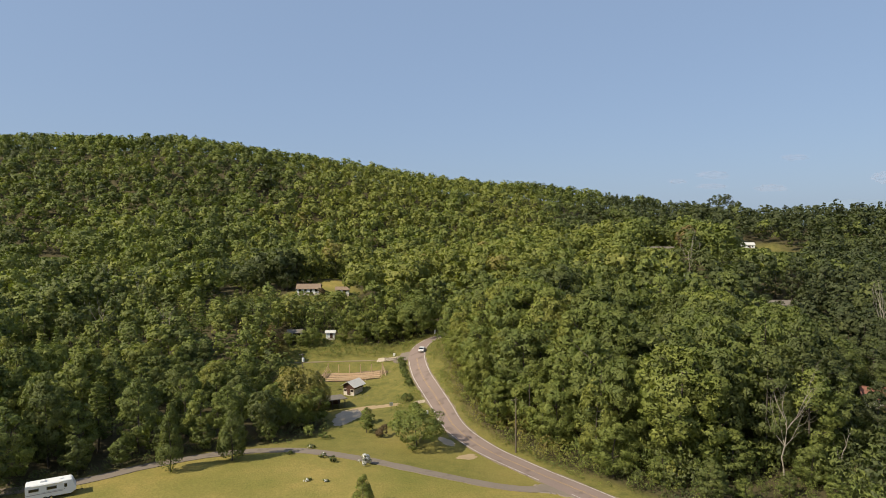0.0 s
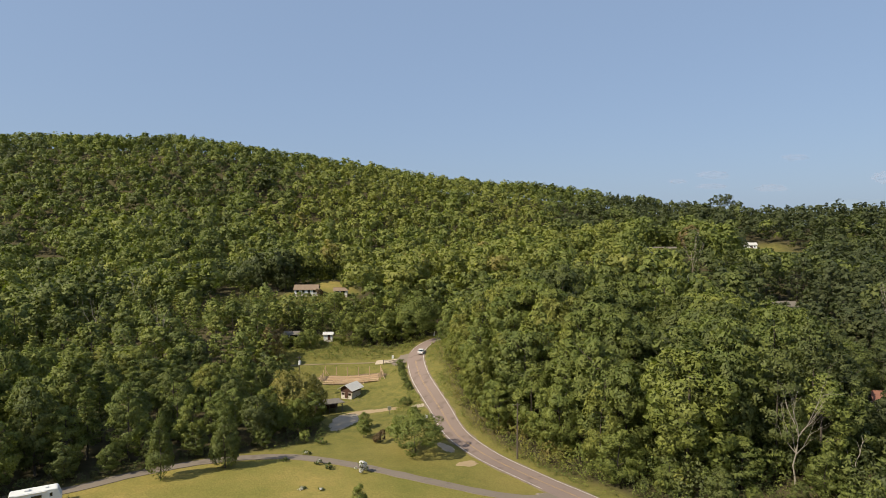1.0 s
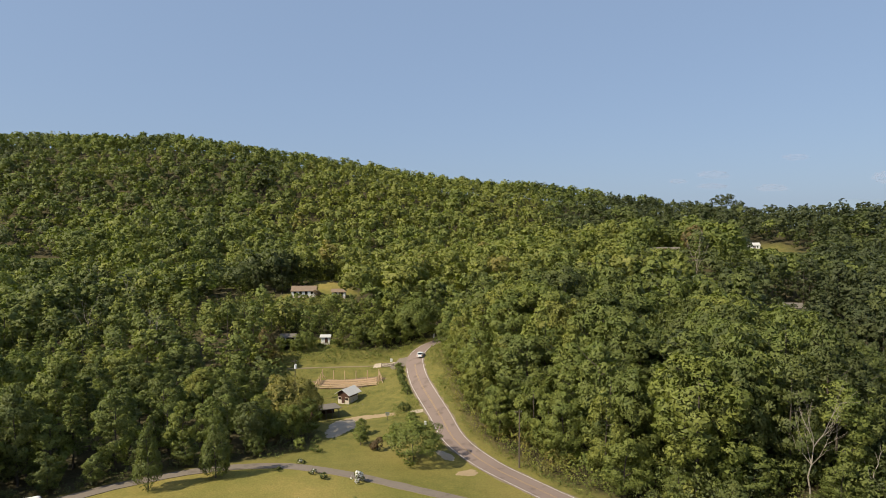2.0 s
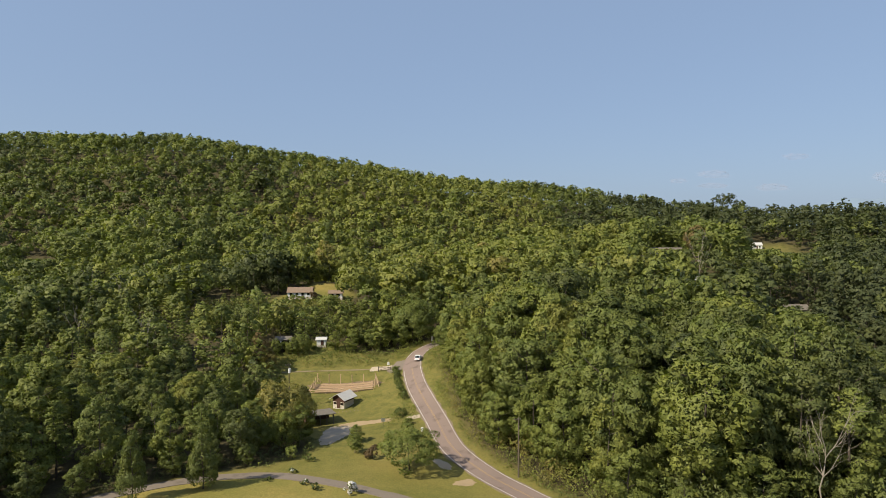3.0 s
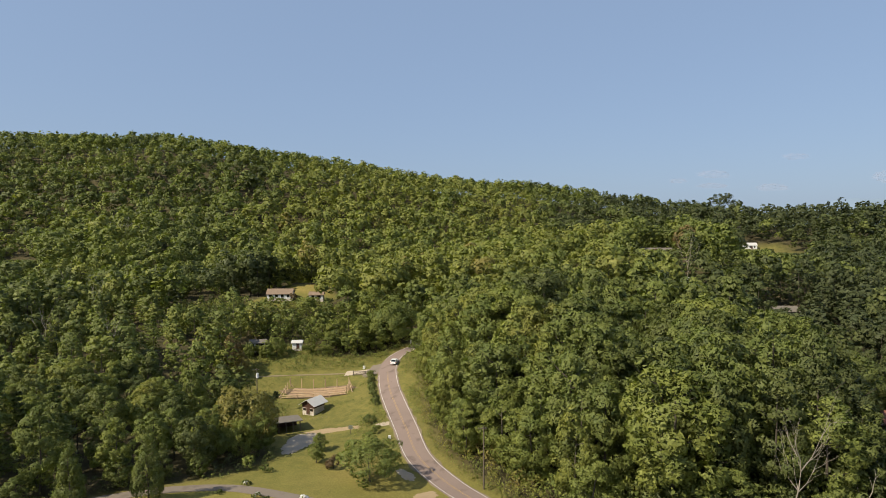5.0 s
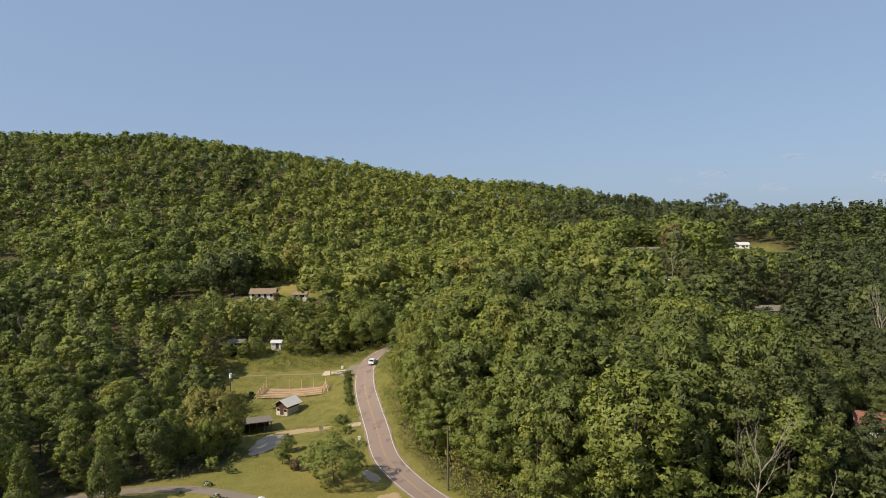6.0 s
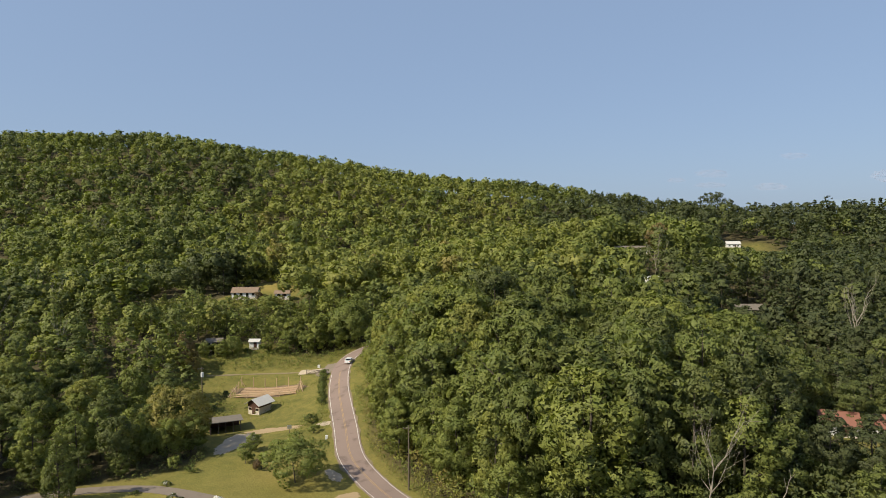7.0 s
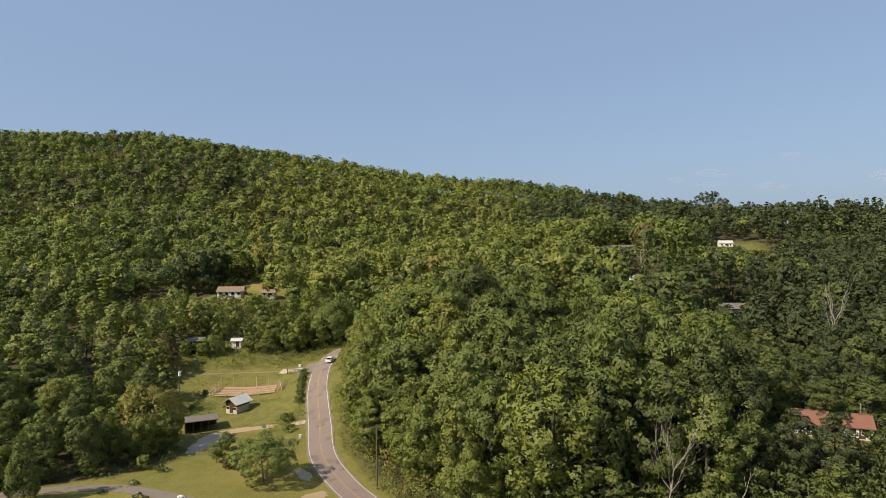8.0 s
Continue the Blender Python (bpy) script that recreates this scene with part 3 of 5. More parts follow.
def scatter(rng, x0, x1, y0, y1, gap):
    """Jittered hexagonal planting places."""
    ys = np.arange(y0, y1, gap * 0.866)
    out = []
    for j, y in enumerate(ys):
        xs = np.arange(x0 + (j % 2) * gap / 2, x1, gap)
        out.append(np.stack([xs, np.full(len(xs), y)], -1))
    p = np.vstack(out)
    return p + rng.uniform(-0.36, 0.36, p.shape) * gap


def clear_of(p):
    """Distance of planting places from open ground, yards and lanes."""
    d = np.minimum(edge_distance(p[:, 0], p[:, 1], OPEN), edge_distance(p[:, 0], p[:, 1], HOUSE_YARD))
    for cx, cy, r in FAR_YARDS:
        d = np.minimum(d, np.hypot(p[:, 0] - cx, p[:, 1] - cy) - r)
    return d


def wedge(p, spare=0.0):
    """The part of the valley that lies ahead."""
    x, y = p[:, 0], p[:, 1]
    return (x > -0.735 * y - 8 - spare) & (x < 0.735 * y + 22 + spare)


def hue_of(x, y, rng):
    """Stands of like kinds: mid green, lighter on the hill ahead, darker on the shoulder beyond the road, a few
    yellowing. Brightness by place, with the shade of the darkest woods, is put into the hue.
    """
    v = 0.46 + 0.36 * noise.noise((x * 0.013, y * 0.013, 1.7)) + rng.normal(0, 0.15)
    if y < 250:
        # the front left wood has its shade put into the leaf hue
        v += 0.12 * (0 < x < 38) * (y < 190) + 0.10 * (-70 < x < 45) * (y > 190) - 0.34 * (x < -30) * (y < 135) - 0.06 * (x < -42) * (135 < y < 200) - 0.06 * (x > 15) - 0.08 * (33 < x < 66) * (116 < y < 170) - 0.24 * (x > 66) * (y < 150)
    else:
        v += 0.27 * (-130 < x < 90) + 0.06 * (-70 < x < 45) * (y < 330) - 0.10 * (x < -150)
    # the dark pines far right take their shadow into the hue
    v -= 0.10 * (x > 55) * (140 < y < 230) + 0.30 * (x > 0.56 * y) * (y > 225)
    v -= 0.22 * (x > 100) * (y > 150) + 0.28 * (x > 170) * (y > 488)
    # deep shadow left of the farmhouse, put into the leaf colour
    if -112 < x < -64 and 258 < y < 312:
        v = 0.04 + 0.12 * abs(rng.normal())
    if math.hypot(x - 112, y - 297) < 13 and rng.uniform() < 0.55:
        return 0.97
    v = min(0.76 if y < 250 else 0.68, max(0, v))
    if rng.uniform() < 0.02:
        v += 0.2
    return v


# open glades in front of the houses: target x, y, height and half width; the wood stays low on the way to them
GLADES = [(-60, 260, 17.0, 4), (-46, 264, 17.6, 3), (113, 315, 35.3, 8), (239, 473, 30.3, 8), (250, 446, 28.5, 9), (104, 261, 25.0, 2.5), (128, 231, 16.5, 4), (-297, 427, 35.0, 6), (-263, 406, 26.5, 11), (-53, 216, 7.6, 1.0), (-40.6, 217, 6.3, 1.6), (58.8, 104, 4.0, 0.5)]
EAST_GLADES = [(95, 128, 10.8, 2.8), (103.0, 126, 11.0, 2.0), (125, 172, 19.0, 3)]


def glade_cap(x, y, z):
    """The height that a tree may reach without closing a glade."""
    cap = 99.0
    for glades, mid, spread in ((GLADES, 13, 14.5), (EAST_GLADES, 21, 7)):
        for tx, ty, tz, half in glades:
            f = (y - 8) / (ty - 8)
            if 0.5 < f < 1.0 and abs(x - mid - (tx - mid) * f) < half * f + spread * (1 - f) + 2.5:
                cap = min(cap, 43.5 + (tz - 43.5) * f - z)
    return cap


def stand_height(x, y, d, rng):
    """How tall the wood grows: tall on the bank beyond the road, lower in the hollow by the garden."""
    if y < 245:
        if x > -5:
            full = 22.5 - 5 * (x > 75) * (y < 150) - 4.0 * (y > 190) * (x < 60) - 6 * (x > 100)
        elif y > 138 and x > -125:
            full = 12.5
        else:
            full = 18.5
    else:
        full = 17.0
    full *= rng.uniform(0.62, 1.26)
    if -94 < x < -50 and 232 < y < 268:
        full = rng.uniform(4, 7)
    if -60 < x < -37 and 120 < y < 150:
        full = min(full, 12)
    if x > 28 and y < 108:
        full = rng.uniform(4, 9) if not (44 < x < 62 and y < 104) else 2.2
    if y < 245:
        full = max(4.5, min(full, (9.0 if x > -5 and y > 145 else 6.5) + 1.7 * d))
    return max(2.2, min(full, glade_cap(x, y, height(x, y))))


# single trees that stand out
LAWN_TREES = [  # habit, variant, x, y, height, width, hue
    ("low", 0, -5.6, 129.8, 8.4, 1.38, 0.48), ("cone", 0, -50.6, 112.0, 12.2, 0.85, 0.30), ("cone", 1, -41.2, 118.0, 12.4, 0.95, 0.28),
    ("cone", 0, -12.9, 97.0, 5.2, 1.5, 0.6), ("low", 3, -35.4, 148.0, 13.4, 1.04, 0.86), ("low", 1, -33.6, 140.0, 8.0, 0.9, 0.6), ("low", 0, -37.5, 137.4, 7.5, 0.85, 0.4), ("edge", 1, -17.6, 139.0, 4.6, 1.5, 0.5),
    ("edge", 2, -18.4, 146.5, 4.2, 1.6, 0.55), ("edge", 0, -67.0, 110.5, 8.0, 1.3, 0.25), ("edge", 1, -61.0, 114.5, 6.5, 1.4, 0.35), ("edge", 2, -55.0, 119.0, 7.5, 1.3, 0.2),
    ("edge", 3, -48.8, 123.2, 6.5, 1.4, 0.3), ("edge", 0, -43.2, 126.8, 7.0, 1.3, 0.22), ("edge", 1, -37.6, 130.0, 5.0, 1.5, 0.4),
]
TRACK_TREES = [
    ("low", 2, -9.5, 223.5, 15.0, 1.15, 0.42), ("edge", 3, -20.0, 221.0, 10.5, 1.3, 0.5), ("edge", 2, -16.5, 228.5, 21.0, 1.25, 0.62), ("edge", 0, -56.5, 203.0, 11.5, 1.1, 0.98), ("edge", 3, -52.5, 199.0, 8.0, 1.1, 0.92), ("edge", 0, -28.0, 221.5, 12.0, 1.3, 0.62),
    ("low", 3, -46.0, 213.5, 6.5, 0.9, 0.5), ("edge", 0, -54.0, 211.0, 5.5, 1.4, 0.55), ("edge", 3, -48.6, 211.5, 6.0, 1.4, 0.5),
    ("edge", 2, -35.5, 216.5, 7.0, 1.4, 0.6), ("edge", 3, -29.5, 216.0, 7.5, 1.4, 0.55), ("edge", 1, -23.0, 217.0, 8.5, 1.4, 0.45),
    # these seven carry the deep shadow beside the farmhouse in their dark hue
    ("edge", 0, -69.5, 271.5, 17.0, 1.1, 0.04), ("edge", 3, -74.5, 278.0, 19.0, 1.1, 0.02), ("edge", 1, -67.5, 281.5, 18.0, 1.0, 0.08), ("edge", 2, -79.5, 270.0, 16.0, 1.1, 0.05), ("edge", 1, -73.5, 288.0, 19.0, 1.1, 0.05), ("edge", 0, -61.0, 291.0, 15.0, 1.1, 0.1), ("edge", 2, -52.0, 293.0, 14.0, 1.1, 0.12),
    ("edge", 1, 1.2, 200.5, 12.5, 1.1, 0.45), ("edge", 2, 3.0, 207.5, 14.5, 1.1, 0.55), ("edge", 3, 6.4, 213.0, 15.0, 1.0, 0.4), ("edge", 0, 10.5, 217.0, 15.0, 1.0, 0.5), ("edge", 3, 4.6, 193.5, 13.0, 1.0, 0.5),
    ("edge", 0, -14.5, 220.5, 10.0, 1.3, 0.55), ("edge", 1, -33.0, 224.0, 10.0, 1.3, 0.55),
]
grove = np.random.default_rng(77)
for habit, variant, x, y, tall, wide, hue in LAWN_TREES + TRACK_TREES:
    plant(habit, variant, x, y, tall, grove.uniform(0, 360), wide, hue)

rng = np.random.default_rng(5)
places = scatter(rng, -190, 215, 84, 250, 7.7)
d_open = clear_of(places)
ok = (d_open > 1.8) & wedge(places, 6)
places, d_open = places[ok], d_open[ok]
near_wood = Wood()
order = np.argsort(places[:, 1] + 0.25 * np.abs(places[:, 0] - 10))
for k, i in enumerate(order):
    (x, y), d = places[i], d_open[i]
    tall = stand_height(x, y, d, rng)
    habit = "edge" if d < 15 or tall < 9 or (x > -5 and y < 150) and rng.uniform() < 0.55 else rng.choice(["round", "tall", "edge"], p=[0.3, 0.32, 0.38])
    if x < -60 and rng.uniform() < 0.12:
        habit = "pine"
    variant, turn, wide = int(rng.integers(0, len(NEAR[habit]))), rng.uniform(0, 360), rng.uniform(0.95, 1.25) * (1.25 if tall < 12 else 1)
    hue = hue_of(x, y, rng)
    if k < 280:
        plant(habit, variant, x, y, tall, turn, wide, hue)
    else:
        near_wood.add(MIDDLE[habit][variant], x, y, height(x, y), tall, radians(turn), hue, wide)
        near_wood.add_stem(x, y, height(x, y), tall)
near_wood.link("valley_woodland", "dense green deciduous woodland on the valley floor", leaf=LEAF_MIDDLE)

mid_wood = Wood()
places = scatter(rng, -340, 360, 250, 420, 8.0)
ok = (clear_of(places) > 1.5) & wedge(places)
for x, y in places[ok]:
    tall = stand_height(x, y, 99, rng)
    habit = rng.choice(["round", "tall", "edge", "pine"], p=[0.54, 0.22, 0.15, 0.09])
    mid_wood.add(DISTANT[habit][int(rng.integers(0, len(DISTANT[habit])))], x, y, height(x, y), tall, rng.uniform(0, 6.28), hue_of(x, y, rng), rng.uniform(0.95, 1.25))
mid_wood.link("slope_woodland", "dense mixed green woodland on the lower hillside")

far_wood = Wood()
places = scatter(rng, -720, 690, 420, 860, 9.2)
ok = wedge(places) & (clear_of(places) > 1) & ((places[:, 1] < 748) | (places[:, 0] > 250) | ((places[:, 0] < -180) & (places[:, 1] < 800)))
for x, y in places[ok]:
    tall = min(rng.uniform(11.0, 24), max(2.5, glade_cap(x, y, height(x, y))))
    if y > 560:
        tall = rng.uniform(15.5, 18) if 0.36 * y < x < 0.49 * y and y > 770 else tall * (0.66 if x > 0.45 * y else 0.84)
    habit = rng.choice(["round", "tall", "edge", "pine"], p=[0.52, 0.28, 0.14, 0.06] if x < 170 else [0.3, 0.3, 0.1, 0.3])
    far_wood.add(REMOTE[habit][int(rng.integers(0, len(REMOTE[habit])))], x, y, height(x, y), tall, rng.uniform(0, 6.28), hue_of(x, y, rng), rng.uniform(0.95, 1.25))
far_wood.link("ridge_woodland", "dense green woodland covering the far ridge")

# bushes and young growth along the wood's edge and under it
brush = Wood()
places = scatter(rng, -110, 125, 88, 222, 2.9)
d_open = clear_of(places)
deep = (places[:, 0] > 26) & (places[:, 1] < 128)
ok = (d_open > -0.4) & ((d_open < 9) | deep) & wedge(places, 5) & ((places[:, 0] > -8) | (d_open < 4))
for (x, y), d in zip(places[ok], d_open[ok]):
    tall = rng.uniform(1.6, 2.8) + 0.28 * min(9, max(0, d)) * rng.uniform(0.6, 1.5)
    tall = min(tall, max(1.2, glade_cap(x, y, height(x, y))))
    if 45 < x < 62 and 84 < y < 106:
        tall = min(tall, 1.8)
    if x < -8:
        tall *= 0.7
    # left brush gets a darker hue, for the shade under overhanging trees
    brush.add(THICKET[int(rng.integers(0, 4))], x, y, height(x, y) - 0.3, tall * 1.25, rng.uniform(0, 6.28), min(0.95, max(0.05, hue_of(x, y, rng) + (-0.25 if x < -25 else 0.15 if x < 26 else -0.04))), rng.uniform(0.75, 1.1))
for x, y in scatter(rng, -52, -4, 205.5, 219, 2.6):
    if edge_distance(x, y, OPEN) < 0.5 and (y > 211 or rng.uniform() < 0.6) and np.min(np.hypot(road_line[:, 0] - x, road_line[:, 1] - y)) > 5 and not (-44 < x < -37 and y < 218):
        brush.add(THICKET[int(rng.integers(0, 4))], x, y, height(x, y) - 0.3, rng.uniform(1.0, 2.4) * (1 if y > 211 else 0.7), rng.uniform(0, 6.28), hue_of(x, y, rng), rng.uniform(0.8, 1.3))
for x, y in scatter(rng, -92, -8, 224, 258, 3.6):
    if edge_distance(x, y, HOUSE_YARD) > 1 and edge_distance(x, y, OPEN) > 1:
        tall = min(rng.uniform(3.0, 6.0), max(1.5, glade_cap(x, y, height(x, y))))
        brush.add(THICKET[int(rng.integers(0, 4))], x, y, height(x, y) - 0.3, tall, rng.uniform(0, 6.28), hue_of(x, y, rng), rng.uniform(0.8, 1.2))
brush.link("roadside_brush", "tangled green roadside brush below the trees", "bushes")

weeds = Wood()


def road_x(y):
    return float(np.interp(y, road_line[:, 1], road_line[:, 0]))


places = scatter(rng, -60, 30, 100, 222, 1.25)
d_open = edge_distance(places[:, 0], places[:, 1], OPEN)
road_gap = np.min(np.hypot(places[:, None, 0] - road_line[None, ::4, 0], places[:, None, 1] - road_line[None, ::4, 1]), axis=1)
track_gap = np.min(np.hypot(places[:, None, 0] - back_line[None, ::2, 0], places[:, None, 1] - back_line[None, ::2, 1]), axis=1)
for (x, y), d, r, q in zip(places, d_open, road_gap, track_gap):
    if d > -0.2 or r < 4.0 or q < 2.2 or (-40 < x < -16 and 184 < y < 198.5) or (-38 < x < -13 and 141 < y < 172) or (y < 143 and x < 26 - 0.35 * (y - 100) and r > 1 and d < -1.2 and x < 12) or (y < 128 and x < road_x(y)):
        continue
    rank = noise.noise((x * 0.09, y * 0.09, 4.0)) + 0.55 * (y > 204) + 0.25 * (r < 6) + 0.35 * (d > -2.5) + 0.12
    if rank > 0.0 + rng.uniform(-0.3, 0.3):
        tall = rng.uniform(0.4, 0.8) * (1 + 0.9 * max(0, min(1, rank)))
        weeds.add(TUFT[int(rng.integers(0, 4))], x, y, height(x, y) - 0.1, tall * 1.2, rng.uniform(0, 6.28), min(0.85, max(0.1, 0.5 + rng.normal(0, 0.15))), rng.uniform(0.8, 1.3))
weeds.link("tall_weeds", "rank green weeds in the rough grass", "weeds")

# ---- hazy mountain beyond the woods ----


def far_mountain():
    xs = np.linspace(1500, 4200, 61)
    crest = 178 + 72 * np.exp(-((xs - 2560) / 330) ** 2) + 46 * np.exp(-((xs - 3300) / 420) ** 2) + 7 * np.sin(xs / 61) + 4 * np.sin(xs / 23)
    rows = [np.stack([xs, 3700 - 900 * (1 - f) - 0 * xs, crest * f ** 0.8 - 4], -1) for f in np.linspace(0, 1, 9)]
    co = np.array(rows)
    ix = np.arange(co.shape[0] * co.shape[1]).reshape(co.shape[:2])
    q = np.stack([ix[:-1, :-1], ix[:-1, 1:], ix[1:, 1:], ix[1:, :-1]], -1).reshape(-1, 4)
    # distance haze put into the colour: bluish base plus a weak glow
    m, n, l, b = material("painted_haze", 1.0, 0.0, 0.0)
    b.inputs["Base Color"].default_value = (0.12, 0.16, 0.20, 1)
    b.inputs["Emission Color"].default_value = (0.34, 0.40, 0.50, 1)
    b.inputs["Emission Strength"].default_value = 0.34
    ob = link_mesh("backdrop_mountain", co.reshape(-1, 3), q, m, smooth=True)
    return tagged(ob, "pale blue hazy mountain on the horizon", "mountain", kind="structure")


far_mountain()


def cloud(x, z, wide, tall, seed):
    """A thin fair-weather cloud low over the horizon, 4.4 km off: a few flattened lumps in one mesh."""
    bm = bmesh.new()
    bmesh.ops.create_icosphere(bm, subdivisions=4, radius=1.0)
    for v in bm.verts:
        puff = 1 + 0.55 * noise.noise(v.co * 2.2 + Vector((seed, 0, 0))) + 0.25 * noise.noise(v.co * 5.0 + Vector((0, seed, 0)))
        v.co = Vector((v.co.x * wide / 2, v.co.y * 30, v.co.z * tall / 2 if v.co.z > 0 else v.co.z * tall / 2.8)) * puff
    me = bpy.data.meshes.new("cloud")
    bm.to_mesh(me)
    bm.free()
    me.materials.append(CLOUD)
    for f in me.polygons:
        f.use_smooth = True
    ob = new("cloud", me)
    ob.matrix_basis = pose(x, 4400, z)
    return tagged(ob, "small faint pinkish cloud low in the sky", "cloud", "clouds", "structure")


CLOUD, _n, _l, _b = material("thin_cloud", 1.0, 0.0, 0.0)
_b.inputs["Base Color"].default_value = (0.85, 0.66, 0.68, 1)
_b.inputs["Alpha"].default_value = 0.032
for k, (u, v, w, h) in enumerate(((0.443, 0.093, 40, 11), (0.440, 0.075, 36, 7), (0.575, 0.122, 34, 8), (0.539, 0.072, 40, 10), (0.383, 0.083, 22, 6), (0.722, 0.088, 30, 16))):
    cloud(u * 4400, 43 + v * 4400, w * 5.0, h * 5.5, 60 + k)

# ---- buildings, vehicles and small things ----


def part(name, bm, mat, parent, label=""):
    """One mesh object under a thing or part."""
    me = bpy.data.meshes.new(name)
    bmesh.ops.recalc_face_normals(bm, faces=bm.faces)
    bm.to_mesh(me)
    bm.free()
    me.materials.append(mat)
    ob = new(name, me)
    ob.parent = parent
    return tagged(ob, label)


def box(bm, x0, x1, y0, y1, z0, z1, bevel=0.0):
    """Adds a box with slightly rounded edges."""
    v = [bm.verts.new(p) for p in ((x0, y0, z0), (x1, y0, z0), (x1, y1, z0), (x0, y1, z0), (x0, y0, z1), (x1, y0, z1), (x1, y1, z1), (x0, y1, z1))]
    fs = [bm.faces.new([v[i] for i in f]) for f in ((3, 2, 1, 0), (4, 5, 6, 7), (0, 1, 5, 4), (1, 2, 6, 5), (2, 3, 7, 6), (3, 0, 4, 7))]
    if bevel:
        es = {e for f in fs for e in f.edges}
        bmesh.ops.bevel(bm, geom=list(es), offset=bevel, segments=1, affect="EDGES")
    return bm


def boxed(x0, x1, y0, y1, z0, z1, bevel=0.02):
    return box(bmesh.new(), x0, x1, y0, y1, z0, z1, bevel)


def prism(points, y0, y1, bevel=0.0):
    """A profile in x and z, drawn out along y."""
    bm = bmesh.new()
    a = [bm.verts.new((x, y0, z)) for x, z in points]
    b = [bm.verts.new((x, y1, z)) for x, z in points]
    bm.faces.new(a[::-1])
    bm.faces.new(b)
    for i in range(len(points)):
        j = (i + 1) % len(points)
        bm.faces.new((a[i], a[j], b[j], b[i]))
    if bevel:
        bmesh.ops.bevel(bm, geom=list(bm.edges), offset=bevel, segments=2, affect="EDGES")
    return bm


def drum(radius, depth, axis="z", at=(0, 0, 0), sides=16, top=None):
    bm = bmesh.new()
    turn = {"z": Matrix(), "y": Matrix.Rotation(radians(90), 4, "X"), "x": Matrix.Rotation(radians(90), 4, "Y")}[axis]
    bmesh.ops.create_cone(bm, cap_ends=True, segments=sides, radius1=radius, radius2=radius if top is None else top, depth=depth, matrix=Matrix.Translation(at) @ turn)
    return bm


def limb(path, radii, sides=6):
    co, faces = tube(path, radii, sides)
    bm = bmesh.new()
    vs = [bm.verts.new(c) for c in co]
    for f in faces:
        bm.faces.new([vs[i] for i in f])
    bm.faces.new(vs[:sides][::-1])
    bm.faces.new(vs[-sides:])
    return bm


def stand(name, x, y, turn, label, category, group="", sink=0.0):
    """The empty at the base of a thing, on the ground."""
    ob = new(name)
    ob.empty_display_size = 0.5
    ob.matrix_basis = pose(x, y, height(x, y) - sink, 0, 0, turn)
    return tagged(ob, label, category, group)


def lowest(x, y, reach):
    """The lowest ground within reach, so that a footing goes down to it."""
    return min(height(x + a, y + b) for a in (-reach, 0, reach) for b in (-reach, 0, reach)) - height(x, y)


def roof_slabs(root, length, width, eave, ridge, mat, over=0.4, thick=0.14, name="roof"):
    """A gable roof in one mesh, its ridge along x."""
    half = width / 2 + over
    drop = (ridge - eave) / (width / 2) * over
    bm = bmesh.new()
    prof = [(-half, eave - drop), (0, ridge), (half, eave - drop), (half, eave - drop + thick), (0, ridge + thick * 1.25), (-half, eave - drop + thick)]
    x0, x1 = -length / 2 - over, length / 2 + over
    a = [bm.verts.new((x0, u, v)) for u, v in prof]
    b = [bm.verts.new((x1, u, v)) for u, v in prof]
    for f in ((0, 1, 4, 5), (1, 2, 3, 4)):
        bm.faces.new([a[i] for i in f])
        bm.faces.new([b[i] for i in f][::-1])
    for i, j in ((0, 1), (1, 2), (2, 3), (3, 4), (4, 5), (5, 0)):
        bm.faces.new((a[i], b[i], b[j], a[j]))
    r = part(name, bm, mat, root)
    part("ridge_cap", boxed(x0 - 0.01, x1 + 0.01, -0.16, 0.16, ridge + thick * 1.25 - 0.05, ridge + thick * 1.25 + 0.03), mat, r)
    return r


def window(root, x, y, z, w, h, frame_mat=None):
    """A window on a wall that faces -y."""
    f = part("window", boxed(x - w / 2 - 0.09, x + w / 2 + 0.09, y - 0.06, y + 0.05, z - 0.09, z + h + 0.09), frame_mat or WHITEWALL, root)
    part("pane", boxed(x - w / 2, x + w / 2, y - 0.075, y - 0.03, z, z + h, 0.0), DARKGLASS, f)
    part("window_sill", boxed(x - w / 2 - 0.12, x + w / 2 + 0.12, y - 0.16, y, z - 0.14, z - 0.085), frame_mat or WHITEWALL, f)
    return f


